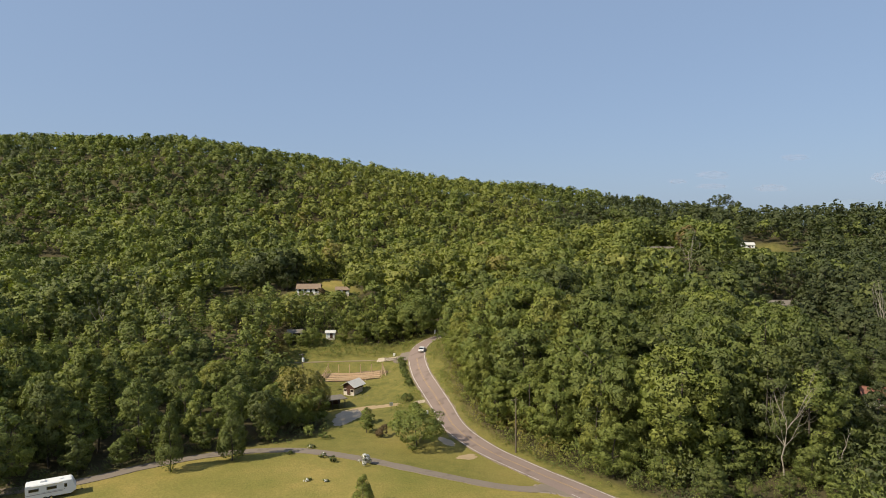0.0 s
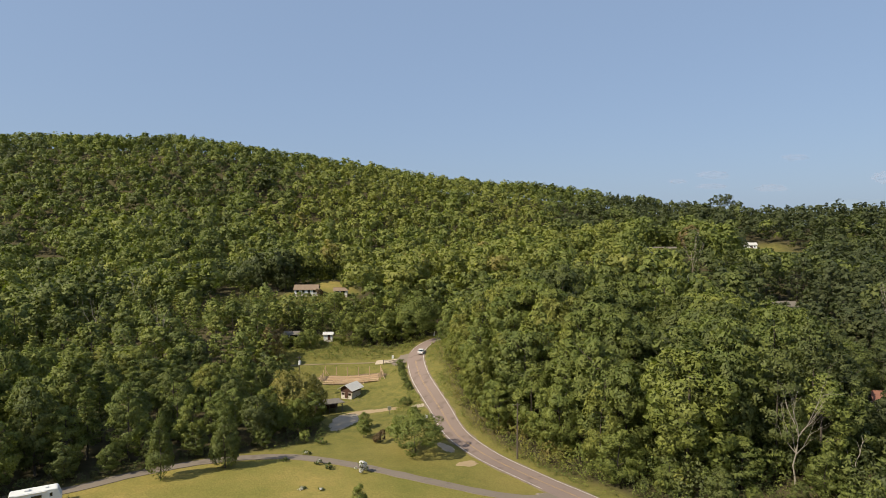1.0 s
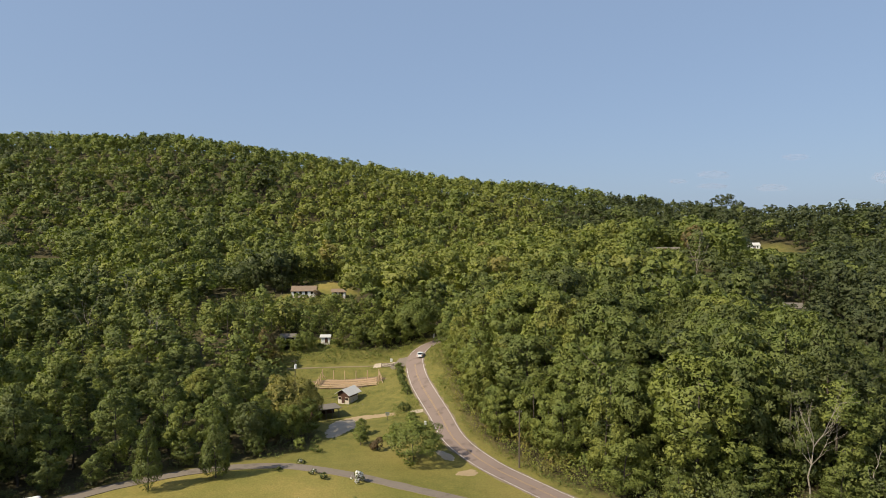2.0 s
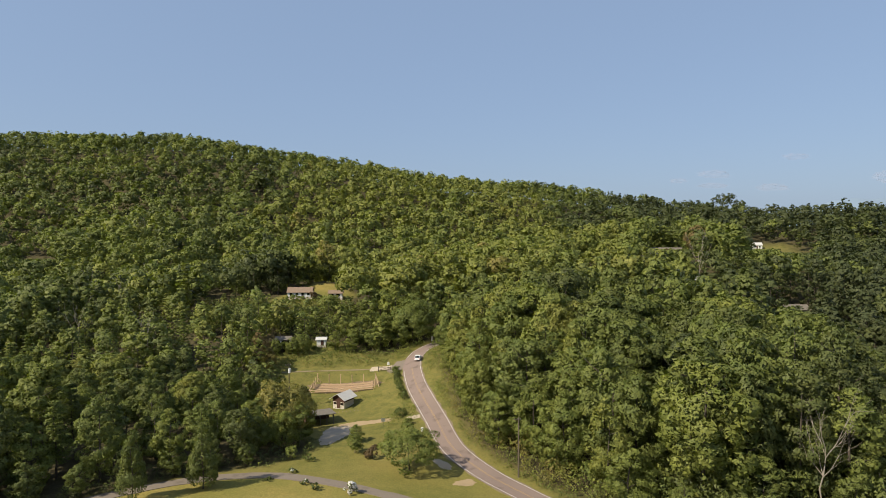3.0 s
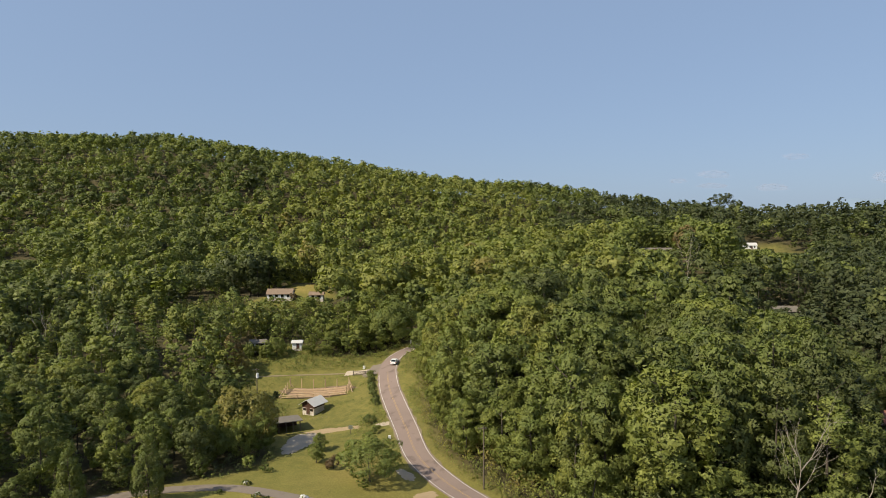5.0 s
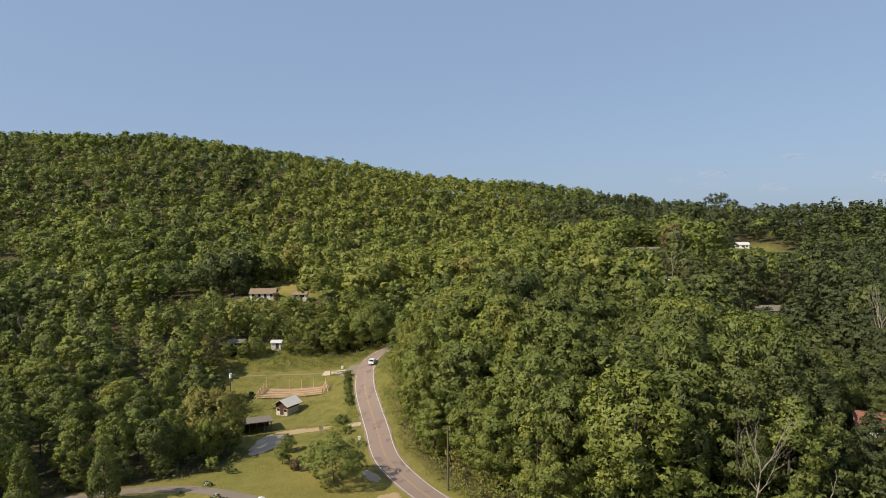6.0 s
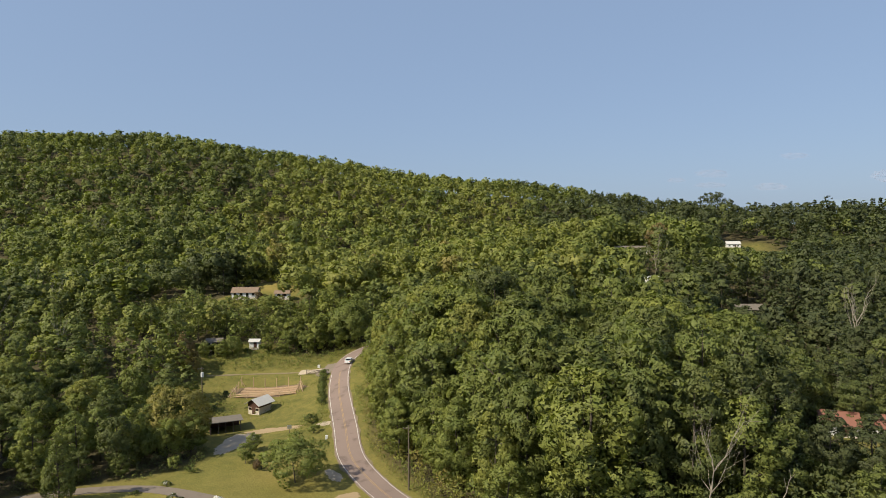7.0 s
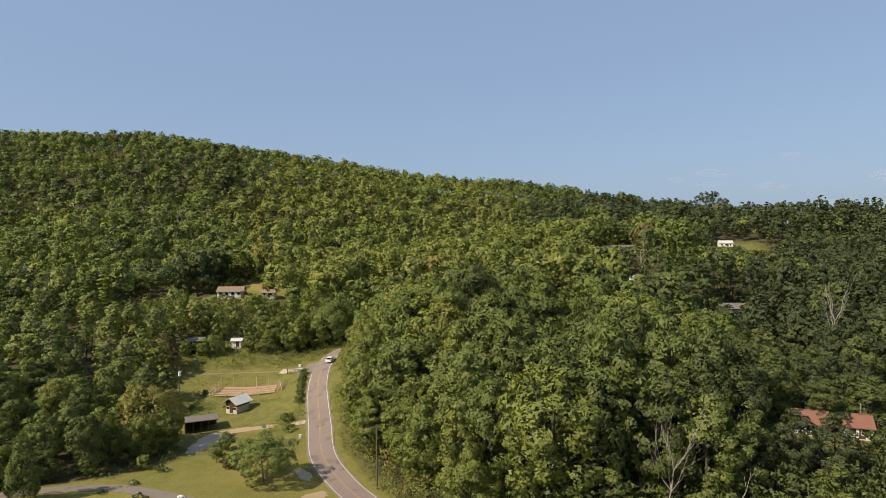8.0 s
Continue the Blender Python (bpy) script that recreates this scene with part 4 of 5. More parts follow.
def house(name, x, y, turn, length, width, eave, ridge, wall_mat, roof_mat, label, windows=3, chimney=True, door=True, category="house", flue=False):
    root = stand(name, x, y, turn, label, category)
    low = lowest(x, y, length / 2) - 0.2
    bm = bmesh.new()
    h = width / 2
    prof = [(-h, low), (h, low), (h, eave), (0, ridge), (-h, eave)]
    a = [bm.verts.new((-length / 2, u, v)) for u, v in prof]
    b = [bm.verts.new((length / 2, u, v)) for u, v in prof]
    bm.faces.new(a)
    bm.faces.new(b[::-1])
    for i in range(5):
        j = (i + 1) % 5
        bm.faces.new((a[i], b[i], b[j], a[j]))
    part("wall", bm, wall_mat, root)
    part("footing", boxed(-length / 2 - 0.05, length / 2 + 0.05, -h - 0.05, h + 0.05, low - 0.1, 0.35), STONEWALL, root)
    roof = roof_slabs(root, length, width, eave + 0.02, ridge + 0.02, roof_mat)
    for i in range(windows):
        u = -length / 2 + length * (i + 0.6) / (windows + 0.2)
        window(root, u, -h, 1.0, 1.1, 1.15)
    if door:
        d = part("door", boxed(-0.5 + length * 0.12, 0.5 + length * 0.12, -h - 0.06, -h + 0.05, 0.2, 2.25), BROWNBOARD, root)
        part("door_handle", boxed(0.3 + length * 0.12, 0.36 + length * 0.12, -h - 0.12, -h - 0.05, 1.15, 1.25, 0.0), CHROME, d)
    if chimney:
        c = part("chimney", boxed(length * 0.22, length * 0.22 + 0.7, -0.35, 0.35, eave, ridge + 0.9), STONEWALL, roof)
        part("chimney_cap", boxed(length * 0.22 - 0.08, length * 0.22 + 0.78, -0.43, 0.43, ridge + 0.9, ridge + 1.0), GREYROOF, c)
    if flue:
        c = part("flue", drum(0.13, 2.4, "z", (length * 0.2, 0.6, ridge + 0.7), 10), SIGNMETAL, roof)
        part("flue_cap", drum(0.2, 0.12, "z", (length * 0.2, 0.6, ridge + 1.95), 10, 0.05), SIGNMETAL, c)
    return root


# the farmhouse on its shelf in the hillside
house("farmhouse", -58.6, 266.2, 6, 9.8, 6.6, 2.3, 4.0, WHITEWALL, BROWNROOF, "white farmhouse with a brown shingle roof", 4, False)
house("garden_cottage", -44.2, 268.0, 4, 5.6, 4.2, 2.2, 3.2, WHITEWALL, BROWNROOF, "small white cottage with a dark gable beside the farmhouse", 2, False, True, "cottage")
house("cottage", -53.0, 217.5, 8, 4.8, 4.0, 2.4, 3.1, WHITEWALL, GREYROOF, "low white cottage half hidden behind trees", 3, False)
house("white_shed", -40.6, 219.5, 4, 3.0, 2.8, 2.2, 2.7, WHITEWALL, METALROOF, "small white shed beside the trees", 0, False, True, "shed")
house("red_roofed_house", 93.8, 131.0, -22, 5.9, 5.4, 2.3, 3.9, WHITEWALL, REDROOF, "white house with a red-brown roof among trees", 3, False)
house("red_roofed_house", 101.6, 129.5, -22, 4.3, 5.0, 2.3, 3.8, WHITEWALL, REDROOF, "white house with a red-brown roof and a metal flue", 2, False, flue=True)
house("long_trailer_home", 113.0, 318.0, -6, 15.0, 4.6, 2.8, 3.6, WHITEWALL, GREYROOF, "long pale trailer home on the wooded slope", 4, False)
house("hilltop_house", 238.0, 477.0, -12, 9.5, 6.5, 2.8, 4.6, WHITEWALL, METALROOF, "white hilltop house beside a mown slope", 3, False)
house("slope_cottage", 104.5, 263.5, 10, 5.5, 4.0, 2.6, 3.8, WHITEWALL, WHITEWALL, "small white cottage glimpsed between trees", 1, False)
house("lane_barn", 128.5, 234.0, -5, 9.0, 6.0, 2.8, 4.2, GREYROOF, GREYROOF, "low grey weathered barn among trees", 1, False, True, "barn")
house("wood_cabin", -297.0, 430.0, 15, 11.0, 7.0, 2.8, 5.0, GREYROOF, GREYROOF, "grey roofed cabin on the wooded hillside", 2, False, True, "cabin")
house("field_hut", -166.0, 262.0, 5, 3.0, 2.4, 2.2, 3.0, WHITEWALL, WHITEWALL, "tiny white hut in the woods", 0, False, True, "hut")


def stone_shed(x, y, turn):
    root = stand("stone_shed", x, y, turn, "small shed with whitewashed stone base and galvanised gable roof", "shed")
    low = lowest(x, y, 2) - 0.2
    w, d = 3.7, 4.4
    part("stone_wall", boxed(-w / 2, w / 2, -d / 2, d / 2, low, 1.75, 0.04), STONEWALL, root)
    gable = prism([(-w / 2 - 0.04, 1.75), (w / 2 + 0.04, 1.75), (w / 2 + 0.04, 2.75), (0, 3.85), (-w / 2 - 0.04, 2.75)], -d / 2 - 0.04, d / 2 + 0.04)
    g = part("board_wall", gable, BROWNBOARD, root)
    for k in range(12):
        u = -w / 2 + 0.1 + k * 0.318
        part("batten", boxed(u - 0.03, u + 0.03, -d / 2 - 0.075, -d / 2 - 0.03, 1.75, 3.72 - abs(u) * 0.58, 0.0), BROWNBOARD, g)
    for side in (-1, 1):
        bm = bmesh.new()
        e, r, o = 2.75, 3.85, 0.7
        slope = (r - e) / (w / 2)
        xs = (0, side * (w / 2 + o))
        prof = [(xs[0], r + 0.05), (xs[1], e - slope * o + 0.05), (xs[1], e - slope * o + 0.12), (xs[0], r + 0.12)]
        a = [bm.verts.new((u, -d / 2 - 0.8, v)) for u, v in prof]
        b = [bm.verts.new((u, d / 2 + 0.8, v)) for u, v in prof]
        bm.faces.new(a)
        bm.faces.new(b[::-1])
        for i in range(4):
            bm.faces.new((a[i], a[(i + 1) % 4], b[(i + 1) % 4], b[i]))
        slab = part("roof", bm, METALROOF, root, "galvanised sheet")
        for k in range(9):
            v = -d / 2 - 0.7 + k * 0.72
            bm = bmesh.new()
            prof = [(xs[0], r + 0.12), (xs[1], e - slope * o + 0.12), (xs[1], e - slope * o + 0.16), (xs[0], r + 0.16)]
            a = [bm.verts.new((u, v, q)) for u, q in prof]
            b = [bm.verts.new((u, v + 0.05, q)) for u, q in prof]
            bm.faces.new(a)
            bm.faces.new(b[::-1])
            for i in range(4):
                bm.faces.new((a[i], a[(i + 1) % 4], b[(i + 1) % 4], b[i]))
            part("roof_rib", bm, METALROOF, slab)
    door = part("door", boxed(-0.55, 0.55, -d / 2 - 0.08, -d / 2 + 0.03, 0.05, 1.9), BROWNBOARD, root)
    part("door_handle", boxed(0.35, 0.42, -d / 2 - 0.14, -d / 2 - 0.07, 0.95, 1.1, 0.0), CHROME, door)
    for u in (-1.15, 1.15):
        f = part("window", boxed(u - 0.5, u + 0.5, -d / 2 - 0.07, -d / 2 + 0.03, 0.95, 1.6), BROWNBOARD, root)
        part("pane", boxed(u - 0.36, u + 0.36, -d / 2 - 0.085, -d / 2 - 0.05, 1.06, 1.49, 0.0), DARKGLASS, f)
    return root


stone_shed(-26.2, 176.8, -27)


def carport(x, y, turn):
    root = stand("carport", x, y, turn, "low open carport with a weathered grey roof", "carport")
    low = lowest(x, y, 5) - 0.2
    L, W = 7.0, 6.0
    bm = bmesh.new()
    prof = [(-W / 2 - 0.4, 2.75), (W / 2 + 0.4, 2.2), (W / 2 + 0.4, 2.35), (-W / 2 - 0.4, 2.9)]
    a = [bm.verts.new((-L / 2 - 0.4, u, v)) for u, v in prof]
    b = [bm.verts.new((L / 2 + 0.4, u, v)) for u, v in prof]
    bm.faces.new(a)
    bm.faces.new(b[::-1])
    for i in range(4):
        bm.faces.new((a[i], a[(i + 1) % 4], b[(i + 1) % 4], b[i]))
    roof = part("roof", bm, GREYROOF, root)
    for k in range(14):
        u = -L / 2 + k * 1.0
        part("roof_seam", boxed(u, u + 0.06, -W / 2 - 0.4, -W / 2 + 0.3, 2.84, 2.97, 0.0), GREYROOF, roof)
    for k in range(5):
        u = -L / 2 + 0.1 + k * (L - 0.4) / 4
        part("post", boxed(u, u + 0.18, -W / 2, -W / 2 + 0.18, low, 2.7), POLEWOOD, root)
        part("rafter", boxed(u, u + 0.1, -W / 2, W / 2, 2.08, 2.2, 0.0), POLEWOOD, roof)
    part("back_wall", boxed(-L / 2, L / 2, W / 2 - 0.15, W / 2, low, 2.2), BROWNBOARD, root)
    part("side_wall", boxed(-L / 2, -L / 2 + 0.15, -W / 2, W / 2 - 0.16, low, 2.2), BROWNBOARD, root)
    return root


carport(-30.4, 163.2, 24)


def timber_post(x, y, tall, group, label="upright timber garden post"):
    ob = part("timber_post", drum(0.125, tall + 0.4, at=(0, 0, tall / 2 - 0.2), sides=8, top=0.11), TIMBER, None)
    ob.matrix_basis = pose(x, y, height(x, y))
    return tagged(ob, label, "post", group)


def raised_bed(x0, y0, x1, y1):
    """A long low bed of boards that follows the slope, filled with straw-coloured soil."""
    root = stand("raised_bed", (x0 + x1) / 2, (y0 + y1) / 2, 0, "long low timber garden bed filled with straw-coloured soil", "garden bed", "garden beds")
    cx, cy, cz = (x0 + x1) / 2, (y0 + y1) / 2, height((x0 + x1) / 2, (y0 + y1) / 2)
    n = 8

    def strip(name, side0, side1, z0, z1, mat):
        co = []
        for i in range(n + 1):
            x, y = x0 + (x1 - x0) * i / n, y0 + (y1 - y0) * i / n
            z = height(x, y) - cz
            co += [(x - cx, y + side0 - cy, z + z0), (x - cx, y + side1 - cy, z + z0), (x - cx, y + side1 - cy, z + z1), (x - cx, y + side0 - cy, z + z1)]
        bm = bmesh.new()
        v = [bm.verts.new(c) for c in co]
        for i in range(n):
            for j in range(4):
                bm.faces.new((v[4 * i + j], v[4 * i + (j + 1) % 4], v[4 * i + 4 + (j + 1) % 4], v[4 * i + 4 + j]))
        bm.faces.new(v[:4])
        bm.faces.new(v[-4:])
        return part(name, bm, mat, root)
    strip("front_board", -0.47, -0.39, -0.2, 0.26, TIMBER)
    strip("back_board", 0.39, 0.47, -0.2, 0.26, TIMBER)
    strip("soil", -0.39, 0.39, -0.2, 0.17, STRAW)
    return root


pad("garden_floor", -28.0, 191.0, 10.2, 4.6, -0.05, 0.05, SOIL, "brown bare earth of the fenced garden", "garden ground", 12)
for k in range(4):
    raised_bed(-36.5 + 0.3 * k, 188.3 + 1.75 * k, -19.6 - 0.1 * k, 187.3 + 1.55 * k)
for k in range(6):
    timber_post(-37.0 + 3.55 * k, 195.4 - 0.65 * k, 2.7, "garden posts")
for k in range(5):
    timber_post(-37.6 + 4.6 * k, 187.5 - 0.25 * k, 1.5, "garden posts", "short timber garden post")
for k in range(3):
    timber_post(-37.4 + 0.12 * k, 189.4 + 1.9 * k, 2.2, "garden posts")
    timber_post(-18.9, 187.8 + 1.5 * k, 2.4, "garden posts")


def brace(x, y, dx, dy, tall):
    ob = part("timber_brace", limb([(0, 0, 0.05), (dx / 2, dy / 2, tall / 2), (dx, dy, tall)], (0.11, 0.11, 0.11)), TIMBER, None)
    ob.matrix_basis = pose(x, y, height(x, y))
    return tagged(ob, "slanting timber brace of the garden fence", "brace", "garden braces")


brace(-38.4, 188.0, 1.0, 3.2, 2.0)
brace(-36.0, 195.0, -1.2, -0.2, 2.1)
brace(-17.6, 187.4, -1.2, 2.6, 2.2)
brace(-17.9, 190.4, -1.0, 0.3, 2.2)


def rail(x0, y0, x1, y1, z):
    h0, h1 = height(x0, y0), height(x1, y1)
    ob = part("timber_rail", limb([(0, 0, z), ((x1 - x0) / 2, (y1 - y0) / 2, z + (h1 - h0) / 2), (x1 - x0, y1 - y0, z + h1 - h0)], (0.10, 0.10, 0.10)), TIMBER, None)
    ob.matrix_basis = pose(x0, y0, h0)
    return tagged(ob, "horizontal timber rail between garden posts", "rail", "garden rails")


rail(-37.6, 187.5, -19.2, 186.5, 0.3)
rail(-37.6, 187.3, -19.2, 186.3, 0.9)
rail(-37.6, 187.5, -37.2, 193.2, 1.3)
rail(-18.9, 187.8, -18.9, 190.8, 1.4)


def camper(x, y, turn):
    root = stand("travel_trailer", x, y, turn, "white travel trailer parked on the grass", "travel trailer")
    L, W, H = 7.2, 2.45, 2.85
    prof = [(-L / 2, 0.55), (L / 2 - 0.75, 0.55), (L / 2 - 0.05, 1.0), (L / 2, 1.35), (L / 2 - 0.55, H - 0.12), (L / 2 - 0.8, H), (-L / 2 + 0.12, H), (-L / 2, H - 0.14)]
    part("body", prism(prof, -W / 2, W / 2, 0.05), CAMPERSKIN, root)
    for u, w in ((-2.4, 1.5), (0.1, 1.5)):
        f = part("window", boxed(u - w / 2, u + w / 2, -W / 2 - 0.03, -W / 2 + 0.02, 1.75, 2.3), DECAL, root)
        part("pane", boxed(u - w / 2 + 0.07, u + w / 2 - 0.07, -W / 2 - 0.045, -W / 2 - 0.01, 1.82, 2.23, 0.0), DARKGLASS, f)
    f = part("end_window", boxed(-L / 2 - 0.03, -L / 2 + 0.02, -0.55, 0.55, 1.75, 2.3), DECAL, root)
    part("pane", boxed(-L / 2 - 0.045, -L / 2 - 0.01, -0.45, 0.45, 1.82, 2.23, 0.0), DARKGLASS, f)
    d = part("door", boxed(1.75, 2.45, -W / 2 - 0.035, -W / 2 + 0.02, 0.65, 2.55), CAMPERSKIN, root)
    part("pane", boxed(1.88, 2.28, -W / 2 - 0.05, -W / 2 - 0.02, 1.75, 2.35, 0.0), DARKGLASS, d)
    part("door_handle", boxed(1.82, 1.9, -W / 2 - 0.08, -W / 2 - 0.03, 1.4, 1.52, 0.0), CHROME, d)
    part("stripe", boxed(-L / 2 + 0.1, 1.7, -W / 2 - 0.012, -W / 2 + 0.01, 1.22, 1.34, 0.0), DECAL, root, "grey stripe along the side")
    part("stripe", boxed(-1.3, 1.7, -W / 2 - 0.012, -W / 2 + 0.01, 1.42, 1.48, 0.0), DECAL, root, "grey stripe along the side")
    part("roof_vent", boxed(-1.6, -0.8, -0.4, 0.4, H - 0.02, H + 0.28, 0.06), CAMPERSKIN, root)
    part("roof_vent", boxed(1.2, 1.7, -0.25, 0.25, H - 0.02, H + 0.14, 0.04), CAMPERSKIN, root)
    part("awning", drum(0.09, 4.2, "x", (-0.7, -W / 2 - 0.08, 2.72), 10), CAMPERSKIN, root)
    for u in (-0.85, 0.0):
        for s in (-1, 1):
            w = part("wheel", drum(0.36, 0.22, "y", (u, s * (W / 2 - 0.1), 0.36), 18), RUBBER, root)
            part("rim", drum(0.19, 0.03, "y", (u, s * (W / 2 + 0.015), 0.36), 14), CHROME, w)
    part("drawbar", boxed(L / 2 - 0.7, L / 2 + 1.0, -0.06, 0.06, 0.42, 0.54), RUBBER, root)
    part("jack", drum(0.05, 0.9, "z", (L / 2 + 0.8, 0, 0.45), 8), CHROME, root)
    for u in (-L / 2 + 0.3, L / 2 - 1.0):
        part("stabiliser", boxed(u, u + 0.1, -0.9, -0.8, 0.0, 0.56), RUBBER, root)
    for s in (-1, 1):
        part("tail_light", boxed(-L / 2 - 0.03, -L / 2 + 0.01, s * 1.0 - 0.08, s * 1.0 + 0.08, 0.95, 1.2, 0.0), TAILRED, root)
    return root


camper(-65.6, 101.0, 31)


def saloon_car(x, y, turn, up=0.14):
    """A white car seen from behind, heading up the road (its front towards +x before turning)."""
    root = stand("car", x, y, turn, "white car driving away along the asphalt road", "car")
    root.location.z += up
    side = [(-2.2, 0.35), (2.2, 0.35), (2.25, 0.65), (2.1, 0.82), (1.1, 0.95), (-1.55, 0.98), (-2.2, 0.95), (-2.28, 0.6)]
    part("body", prism(side, -0.9, 0.9, 0.06), CARWHITE, root)
    cabin = [(-1.95, 0.95), (1.15, 0.93), (0.35, 1.45), (-1.25, 1.47)]
    c = part("cabin", prism(cabin, -0.76, 0.76, 0.05), CARWHITE, root)
    part("rear_screen", prism([(-1.99, 1.02), (-1.90, 1.0), (-1.27, 1.42), (-1.36, 1.44)], -0.66, 0.66), DARKGLASS, c)
    part("windscreen", prism([(1.12, 1.0), (1.2, 0.98), (0.45, 1.42), (0.36, 1.42)], -0.66, 0.66), DARKGLASS, c)
    for s in (-1, 1):
        part("side_window", prism([(-1.6, 1.02), (0.85, 1.02), (0.3, 1.38), (-1.2, 1.38)], s * 0.772 - 0.012, s * 0.772 + 0.012), DARKGLASS, c)
        part("tail_light", boxed(-2.27, -2.19, s * 0.68 - 0.16, s * 0.68 + 0.16, 0.72, 0.9, 0.01), TAILRED, root)
        part("headlight", boxed(2.12, 2.22, s * 0.65 - 0.18, s * 0.65 + 0.18, 0.62, 0.76, 0.01), CHROME, root)
        part("door_mirror", boxed(0.75, 0.93, s * 0.95 - 0.08, s * 0.95 + 0.08, 0.95, 1.08, 0.02), CARWHITE, root)
        for u in (-1.35, 1.35):
            w = part("wheel", drum(0.32, 0.2, "y", (u, s * 0.80, 0.32), 18), RUBBER, root)
            part("rim", drum(0.2, 0.02, "y", (u, s * 0.905, 0.32), 14), CHROME, w)
    part("rear_bumper", boxed(-2.33, -2.2, -0.85, 0.85, 0.38, 0.6, 0.03), CARWHITE, root)
    part("plate", boxed(-2.345, -2.325, -0.26, 0.26, 0.62, 0.74, 0.0), SIGNMETAL, root)
    return root


saloon_car(-7.0, 202.5, 84)


def utility_pole(x, y, tall, turn, transformer):
    label = "weathered wooden utility pole with a white transformer can" if transformer else "weathered wooden utility pole with a short crossarm"
    root = stand("utility_pole", x, y, turn, label, "utility pole", "utility poles")
    part("pole", drum(0.17, tall + 1.0, "z", (0, 0, tall / 2 - 0.5), 10, 0.11), POLEWOOD, root)
    arm = part("crossarm", boxed(-1.0, 0.5, -0.06, 0.06, tall - 0.55, tall - 0.41), POLEWOOD, root)
    for u in (-0.9, -0.3, 0.4):
        part("insulator", drum(0.05, 0.16, "z", (u, 0, tall - 0.33), 8, 0.035), SIGNMETAL, arm)
    if transformer:
        can = part("transformer", drum(0.36, 1.1, "z", (0.1, -0.5, tall - 1.9), 16), WHITEWALL, root)
        part("bushing", drum(0.05, 0.3, "z", (0.1, -0.5, tall - 1.2), 8), SIGNMETAL, can)
        part("bracket", boxed(0.03, 0.17, -0.2, 0.0, tall - 2.1, tall - 1.7), SIGNMETAL, can)
    return root


utility_pole(15.3, 127.0, 11.6, 10, False)
utility_pole(-40.6, 175.4, 12.2, 20, True)


def post_sign(x, y, turn, tall, w, h, label, mat, lean=0.0):
    root = stand("roadside_sign", x, y, turn, label, "sign")
    if lean:
        root.matrix_basis = root.matrix_basis @ pose(0, 0, 0, 0, lean, 0)
    part("post", boxed(-0.05, 0.05, -0.05, 0.05, -0.3, tall), POLEWOOD, root)
    part("board", boxed(-w / 2, w / 2, -0.09, -0.055, tall - h, tall + 0.05), mat, root)
    return root


post_sign(-13.4, 156.6, 12, 1.9, 0.95, 0.8, "pale roadside board on a wooden post", SIGNMETAL)
post_sign(-3.2, 220.6, 20, 2.6, 0.5, 1.6, "leaning white marker board on a post by the road", WHITEWALL, 8)


def utility_box(x, y, turn, w, h, label):
    root = stand("utility_box", x, y, turn, label, "box")
    b = part("body", boxed(-w / 2, w / 2, -w * 0.35, w * 0.35, -0.1, h, 0.03), WHITEWALL, root)
    part("lid", boxed(-w / 2 - 0.03, w / 2 + 0.03, -w * 0.35 - 0.03, w * 0.35 + 0.03, h, h + 0.06), WHITEWALL, b)
    return root


post_sign(2.0, 199.0, 5, 3.6, 0.35, 0.5, "thin bare marker post with a small plate on the verge", SIGNMETAL)
utility_box(-3.9, 150.8, 10, 0.55, 0.75, "small white box on the roadside verge")
utility_box(-16.4, 203.8, 0, 0.7, 0.8, "white box beside the farm track")


def farm_gate(x, y, turn):
    root = stand("farm_gate", x, y, turn, "low weathered wooden gate beside the farm track", "gate")
    for u in (-1.9, 1.9):
        part("post", boxed(u - 0.09, u + 0.09, -0.09, 0.09, -0.3, 1.4), POLEWOOD, root)
    for z in (0.25, 0.6, 0.95, 1.2):
        part("rail", boxed(-1.8, 1.8, -0.03, 0.03, z - 0.05, z + 0.05, 0.0), POLEWOOD, root)
    part("diagonal", limb([(-1.75, 0.04, 0.22), (0, 0.04, 0.72), (1.75, 0.04, 1.22)], (0.05, 0.05, 0.05), 4), POLEWOOD, root)
    return root


farm_gate(-17.2, 199.2, -6)


# ---- shrubs ----


def shrub(name, x, y, tall, wide, hue, label, seed, bloom=0, group=""):
    rng = np.random.default_rng(seed)
    root = stand(name, x, y, rng.uniform(0, 360), label, "shrub", group)
    sp = crown(rng, tall, wide, 0.05, int(700 * min(3, max(0.5, tall * wide / 2))), 0.13 + 0.03 * tall, 16, 0.34)
    ob = leafy("foliage", sp, LEAF, root)
    ob.color = (hue, hue, hue, 1)
    co, faces = trunk_pieces(rng, tall, wide, 5, 0.1, 0.7)
    link_mesh("stems", co, faces, BARK, root, True)
    if bloom:
        spots = sp[0][sp[1]].mean(1)
        pick = rng.choice(len(spots), bloom, replace=False)
        out = unit(spots[pick] - np.array((0, 0, tall * 0.5)))
        spots = spots[pick] + out * 0.06
        co, faces = leaf_sprays(rng, spots, out, 0.13)
        link_mesh("blossoms", co, faces, BLOOM, root)
    return root


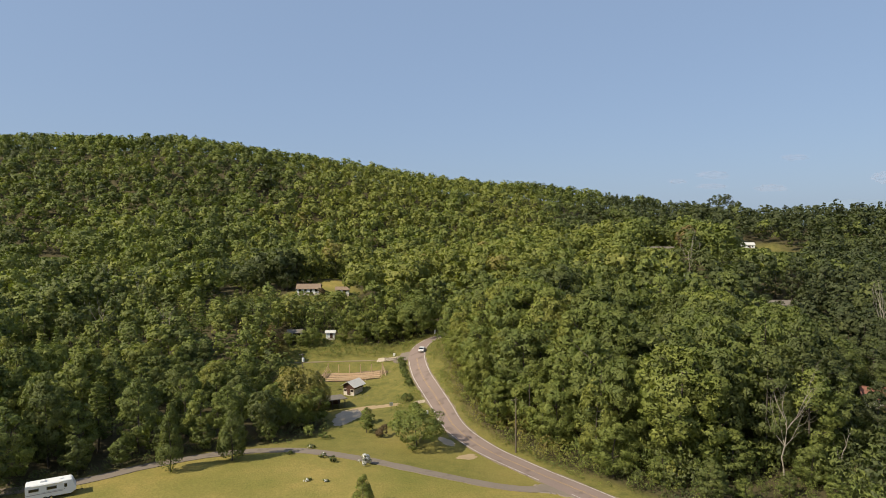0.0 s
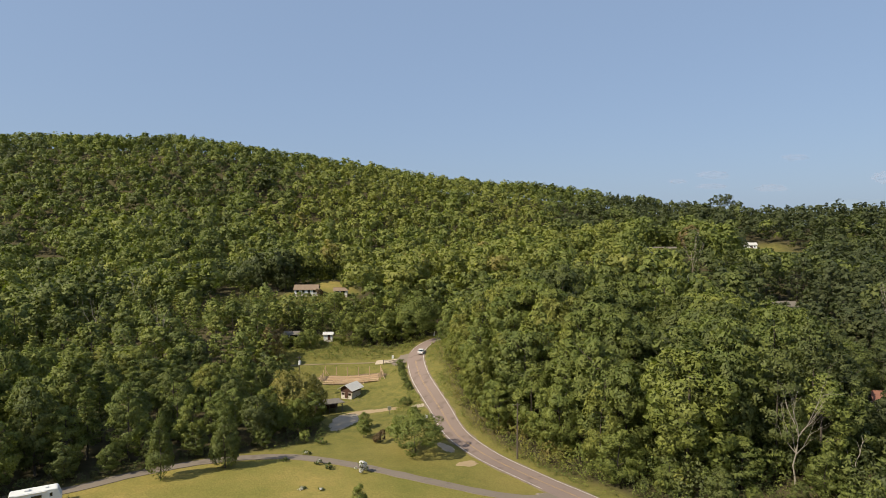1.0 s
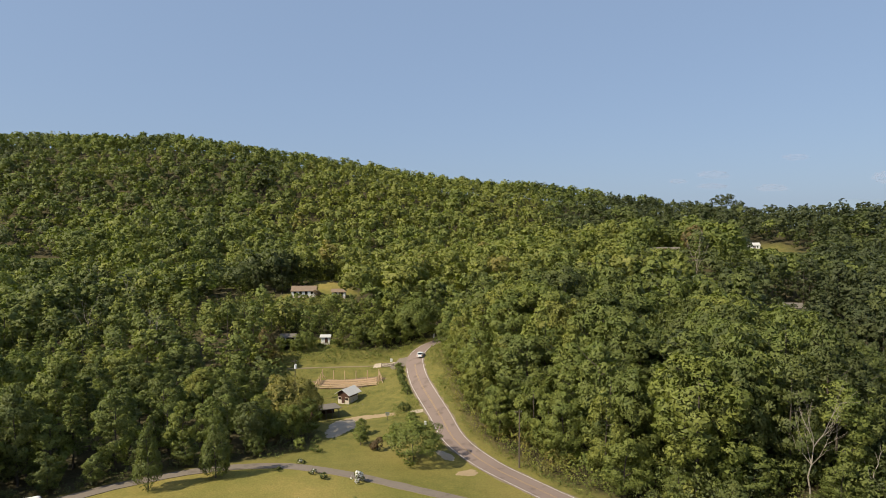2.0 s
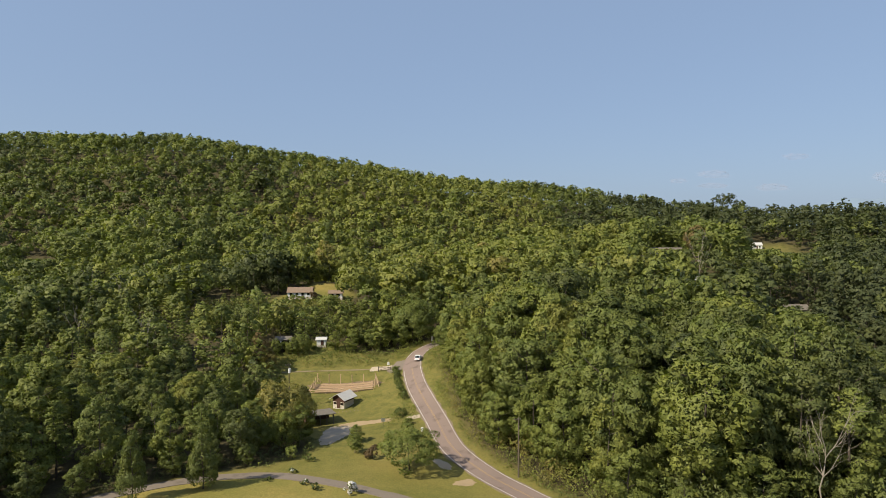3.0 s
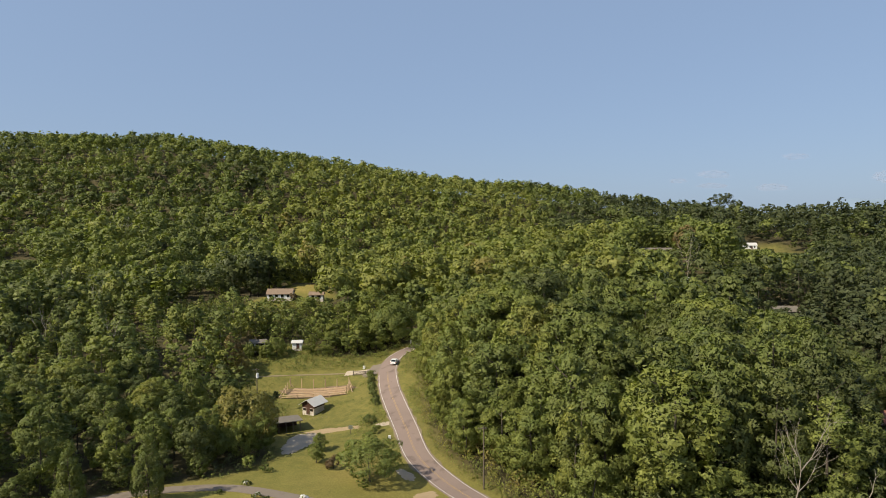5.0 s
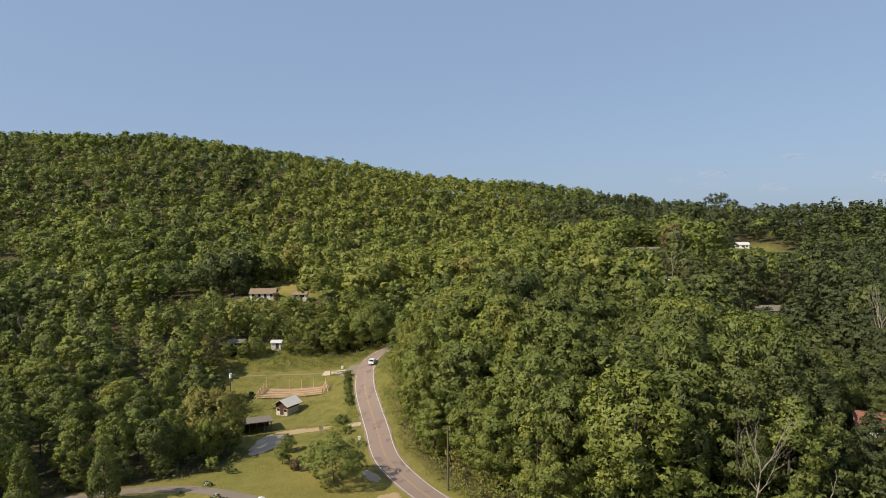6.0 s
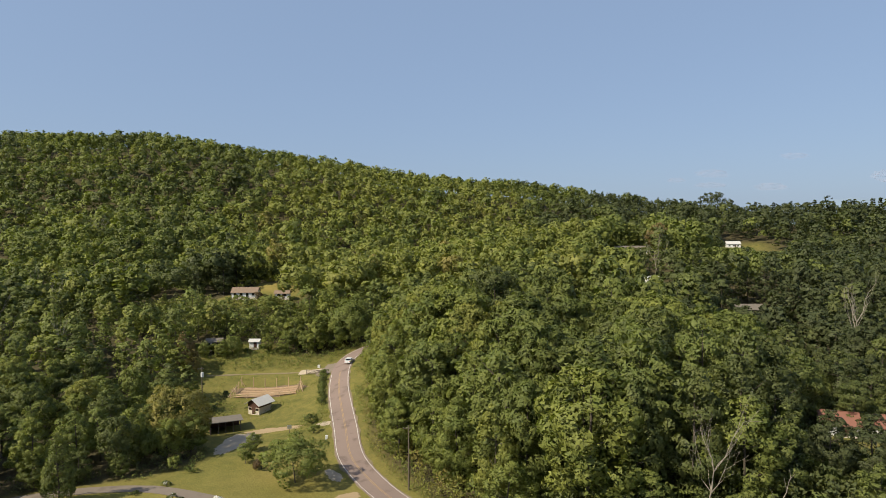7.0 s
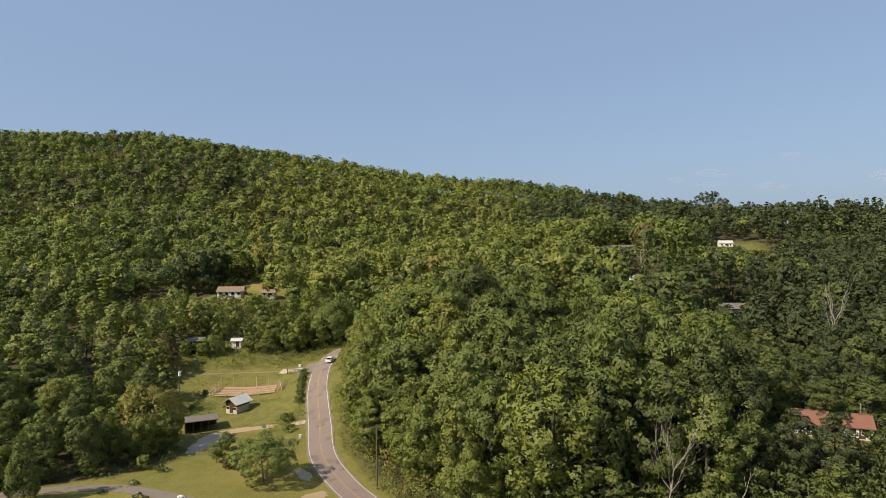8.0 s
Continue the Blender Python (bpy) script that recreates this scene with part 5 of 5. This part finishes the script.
shrub("flowering_bush", -15.1, 117.0, 2.0, 1.25, 0.3, "round bush covered in white blossom beside the lane", 3, 640)
shrub("red_leaved_shrub", -13.6, 136.0, 2.6, 1.5, 1.0, "low shrub with dull reddish brown leaves", 4)
shrub("meadow_shrub", -29.5, 134.5, 2.4, 1.5, 0.55, "rounded green shrub at the lawn's edge", 5)
shrub("meadow_shrub", -26.0, 134.0, 1.3, 1.4, 0.4, "low green shrub at the lawn's edge", 6)
shrub("lane_shrub", -23.9, 122.6 - 1.9, 0.9, 0.9, 0.2, "small dark shrub beside the paved lane", 7, 30, "lane shrubs")
shrub("lane_shrub", -21.5, 120.0 - 1.6, 1.1, 1.0, 0.15, "small dark shrub beside the paved lane", 8, 0, "lane shrubs")
shrub("lane_shrub", -31.0, 122.0, 0.8, 0.8, 0.25, "small dark shrub beside the paved lane", 9, 0, "lane shrubs")
shrub("lane_shrub", -27.6, 126.6, 0.8, 0.9, 0.3, "small flowering shrub beside the paved lane", 10, 40, "lane shrubs")
shrub("lawn_flowers", -24.3, 108.0, 0.45, 0.8, 0.6, "low clump of pale flowers in the lawn", 11, 90)
shrub("lawn_flowers", -21.0, 107.7, 0.4, 0.6, 0.6, "low clump of pale flowers in the lawn", 12, 50)
for k in range(7):
    shrub("house_shrub", -63.0 + 3.1 * k, 259.6 + 0.5 * math.sin(k * 2.0), 2.0 + 0.7 * math.sin(k * 1.3), 1.7, 0.4 + 0.08 * k, "green shrub in front of the farmhouse", 50 + k, 0, "farmhouse shrubs")
shrub("russet_shrub", -52.6, 263.2, 3.4, 1.3, 1.0, "upright russet brown shrub before the farmhouse", 60)
for k in range(4):
    shrub("cottage_shrub", -57.0 + 2.3 * k, 213.2 - 0.4 * (k % 2), 3.3 - 0.5 * (k == 1), 1.7, 0.45 + 0.07 * k, "green shrub hiding the wall of the cottage", 62 + k, 0, "cottage shrubs")
shrub("shed_shrub", -41.8, 215.6, 1.7, 1.6, 0.5, "green shrub before the small white shed", 70)
for k in range(8):
    shrub("field_shrub", -39.0 - 0.10 * k + 0.2 * math.sin(k * 2.3), 176.5 + 1.9 * k, 0.9 + 0.25 * math.sin(k * 1.9), 0.8, 0.08, "low dark shrub in a row across the field", 80 + k, 0, "field hedge")
shrub("yard_shrub", -9.8, 161.8, 2.2, 1.6, 0.3, "dark green shrub by the roadside board", 13)
shrub("yard_shrub", -7.6, 155.0, 1.8, 1.4, 0.5, "green shrub by the roadside verge", 14)
for k in range(17):
    f = k / 16
    shrub("hedge_shrub", -13.9 + 4.2 * f + 0.3 * math.sin(k * 2.1), 197.5 - 24 * f, 1.4 + 0.4 * math.sin(k * 1.7), 1.0, 0.32 + 0.1 * math.sin(k), "hedge shrub in the row along the road", 30 + k, 0, "roadside hedge")


# ---- dead trees ----


def bare_tree(name, x, y, tall, spread, turn, label, seed, forks=4, depth=3, sink=0.2, thick=0.016, first=0.42):
    """A leafless tree of forking pale limbs in one trunk and many branches."""
    rng = np.random.default_rng(seed)
    root = stand(name, x, y, turn, label, "dead tree")
    base = tall * thick
    stem = [(0, 0, -sink)]
    for f in (0.15, 0.3, first):
        stem.append((rng.normal(0, 0.012) * tall, rng.normal(0, 0.012) * tall, f * tall))
    stem.append((stem[-1][0] + 0.02 * tall, stem[-1][1], (first + 0.2) * tall))
    part("trunk", limb(stem, base * np.array((1.2, 1.0, 0.85, 0.7, 0.4)), 8), DEADWOOD, root)

    def fork(p, way, length, r, level, owner):
        mid = p + way * length * 0.5 + rng.normal(0, 0.05, 3) * length
        end = p + way * length + rng.normal(0, 0.08, 3) * length + np.array((0, 0, 0.06 * length))
        ob = part("branch" if level == 0 else "twig", limb([p, mid, end], (r, r * 0.75, r * 0.42), 6 if level == 0 else 4), DEADWOOD, owner)
        if level < depth:
            out = []
            for q in range(2 if level else 3):
                w = unit(way + rng.normal(0, 0.45, 3) * spread + np.array((0, 0, 0.12)))
                out.append((mid if q == 2 else end, w, length * rng.uniform(0.5, 0.75), r * 0.5, level + 1))
            return ob, out
        return ob, []
    for i in range(forks):
        a = i * 2 * math.pi / forks + rng.uniform(-0.5, 0.5)
        p = np.array(stem[3 if i % 2 else 4]) - (0, 0, 0.02 * tall)
        w = unit(np.array((math.cos(a) * spread, math.sin(a) * spread, rng.uniform(0.8, 1.4))))
        top, todo = fork(p, w, tall * rng.uniform(0.24, 0.34), base * 0.55, 0, root)
        while todo:
            q = todo.pop()
            _, more = fork(*q, top)
            todo += more
    return root


bare_tree("dead_tree", 58.8, 104.0, 14.5, 0.62, 0, "tall bare dead tree with pale bleached limbs", 21, 7, 3, thick=0.0095, first=0.46)
bare_tree("dead_tree", 88.0, 113.0, 7.5, 1.0, 40, "low tangle of pale dead branches in brush", 22, 5, 2)
bare_tree("dead_tree", 125.0, 173.5, 20.0, 0.38, 0, "tall bare pale snag above the brush", 23, 6, 2, first=0.7, thick=0.009)
bare_tree("dead_tree", 68.0, 103.0, 8.0, 0.4, 0, "thin broken grey snag in the brush", 24, 2, 1)
for k, (x, y, tall) in enumerate(((-191, 392, 21), (-187, 390, 19), (-195, 394, 18), (104, 258, 20), (-166, 300, 19), (-120, 242, 17), (-86, 191, 15.5), (-115, 205.5, 17), (-145, 314, 17))):
    bare_tree("dead_tree", x, y, tall, 0.5, 50 * k, "bare pale dead tree standing in the woods", 40 + k, 5, 2, thick=0.008)
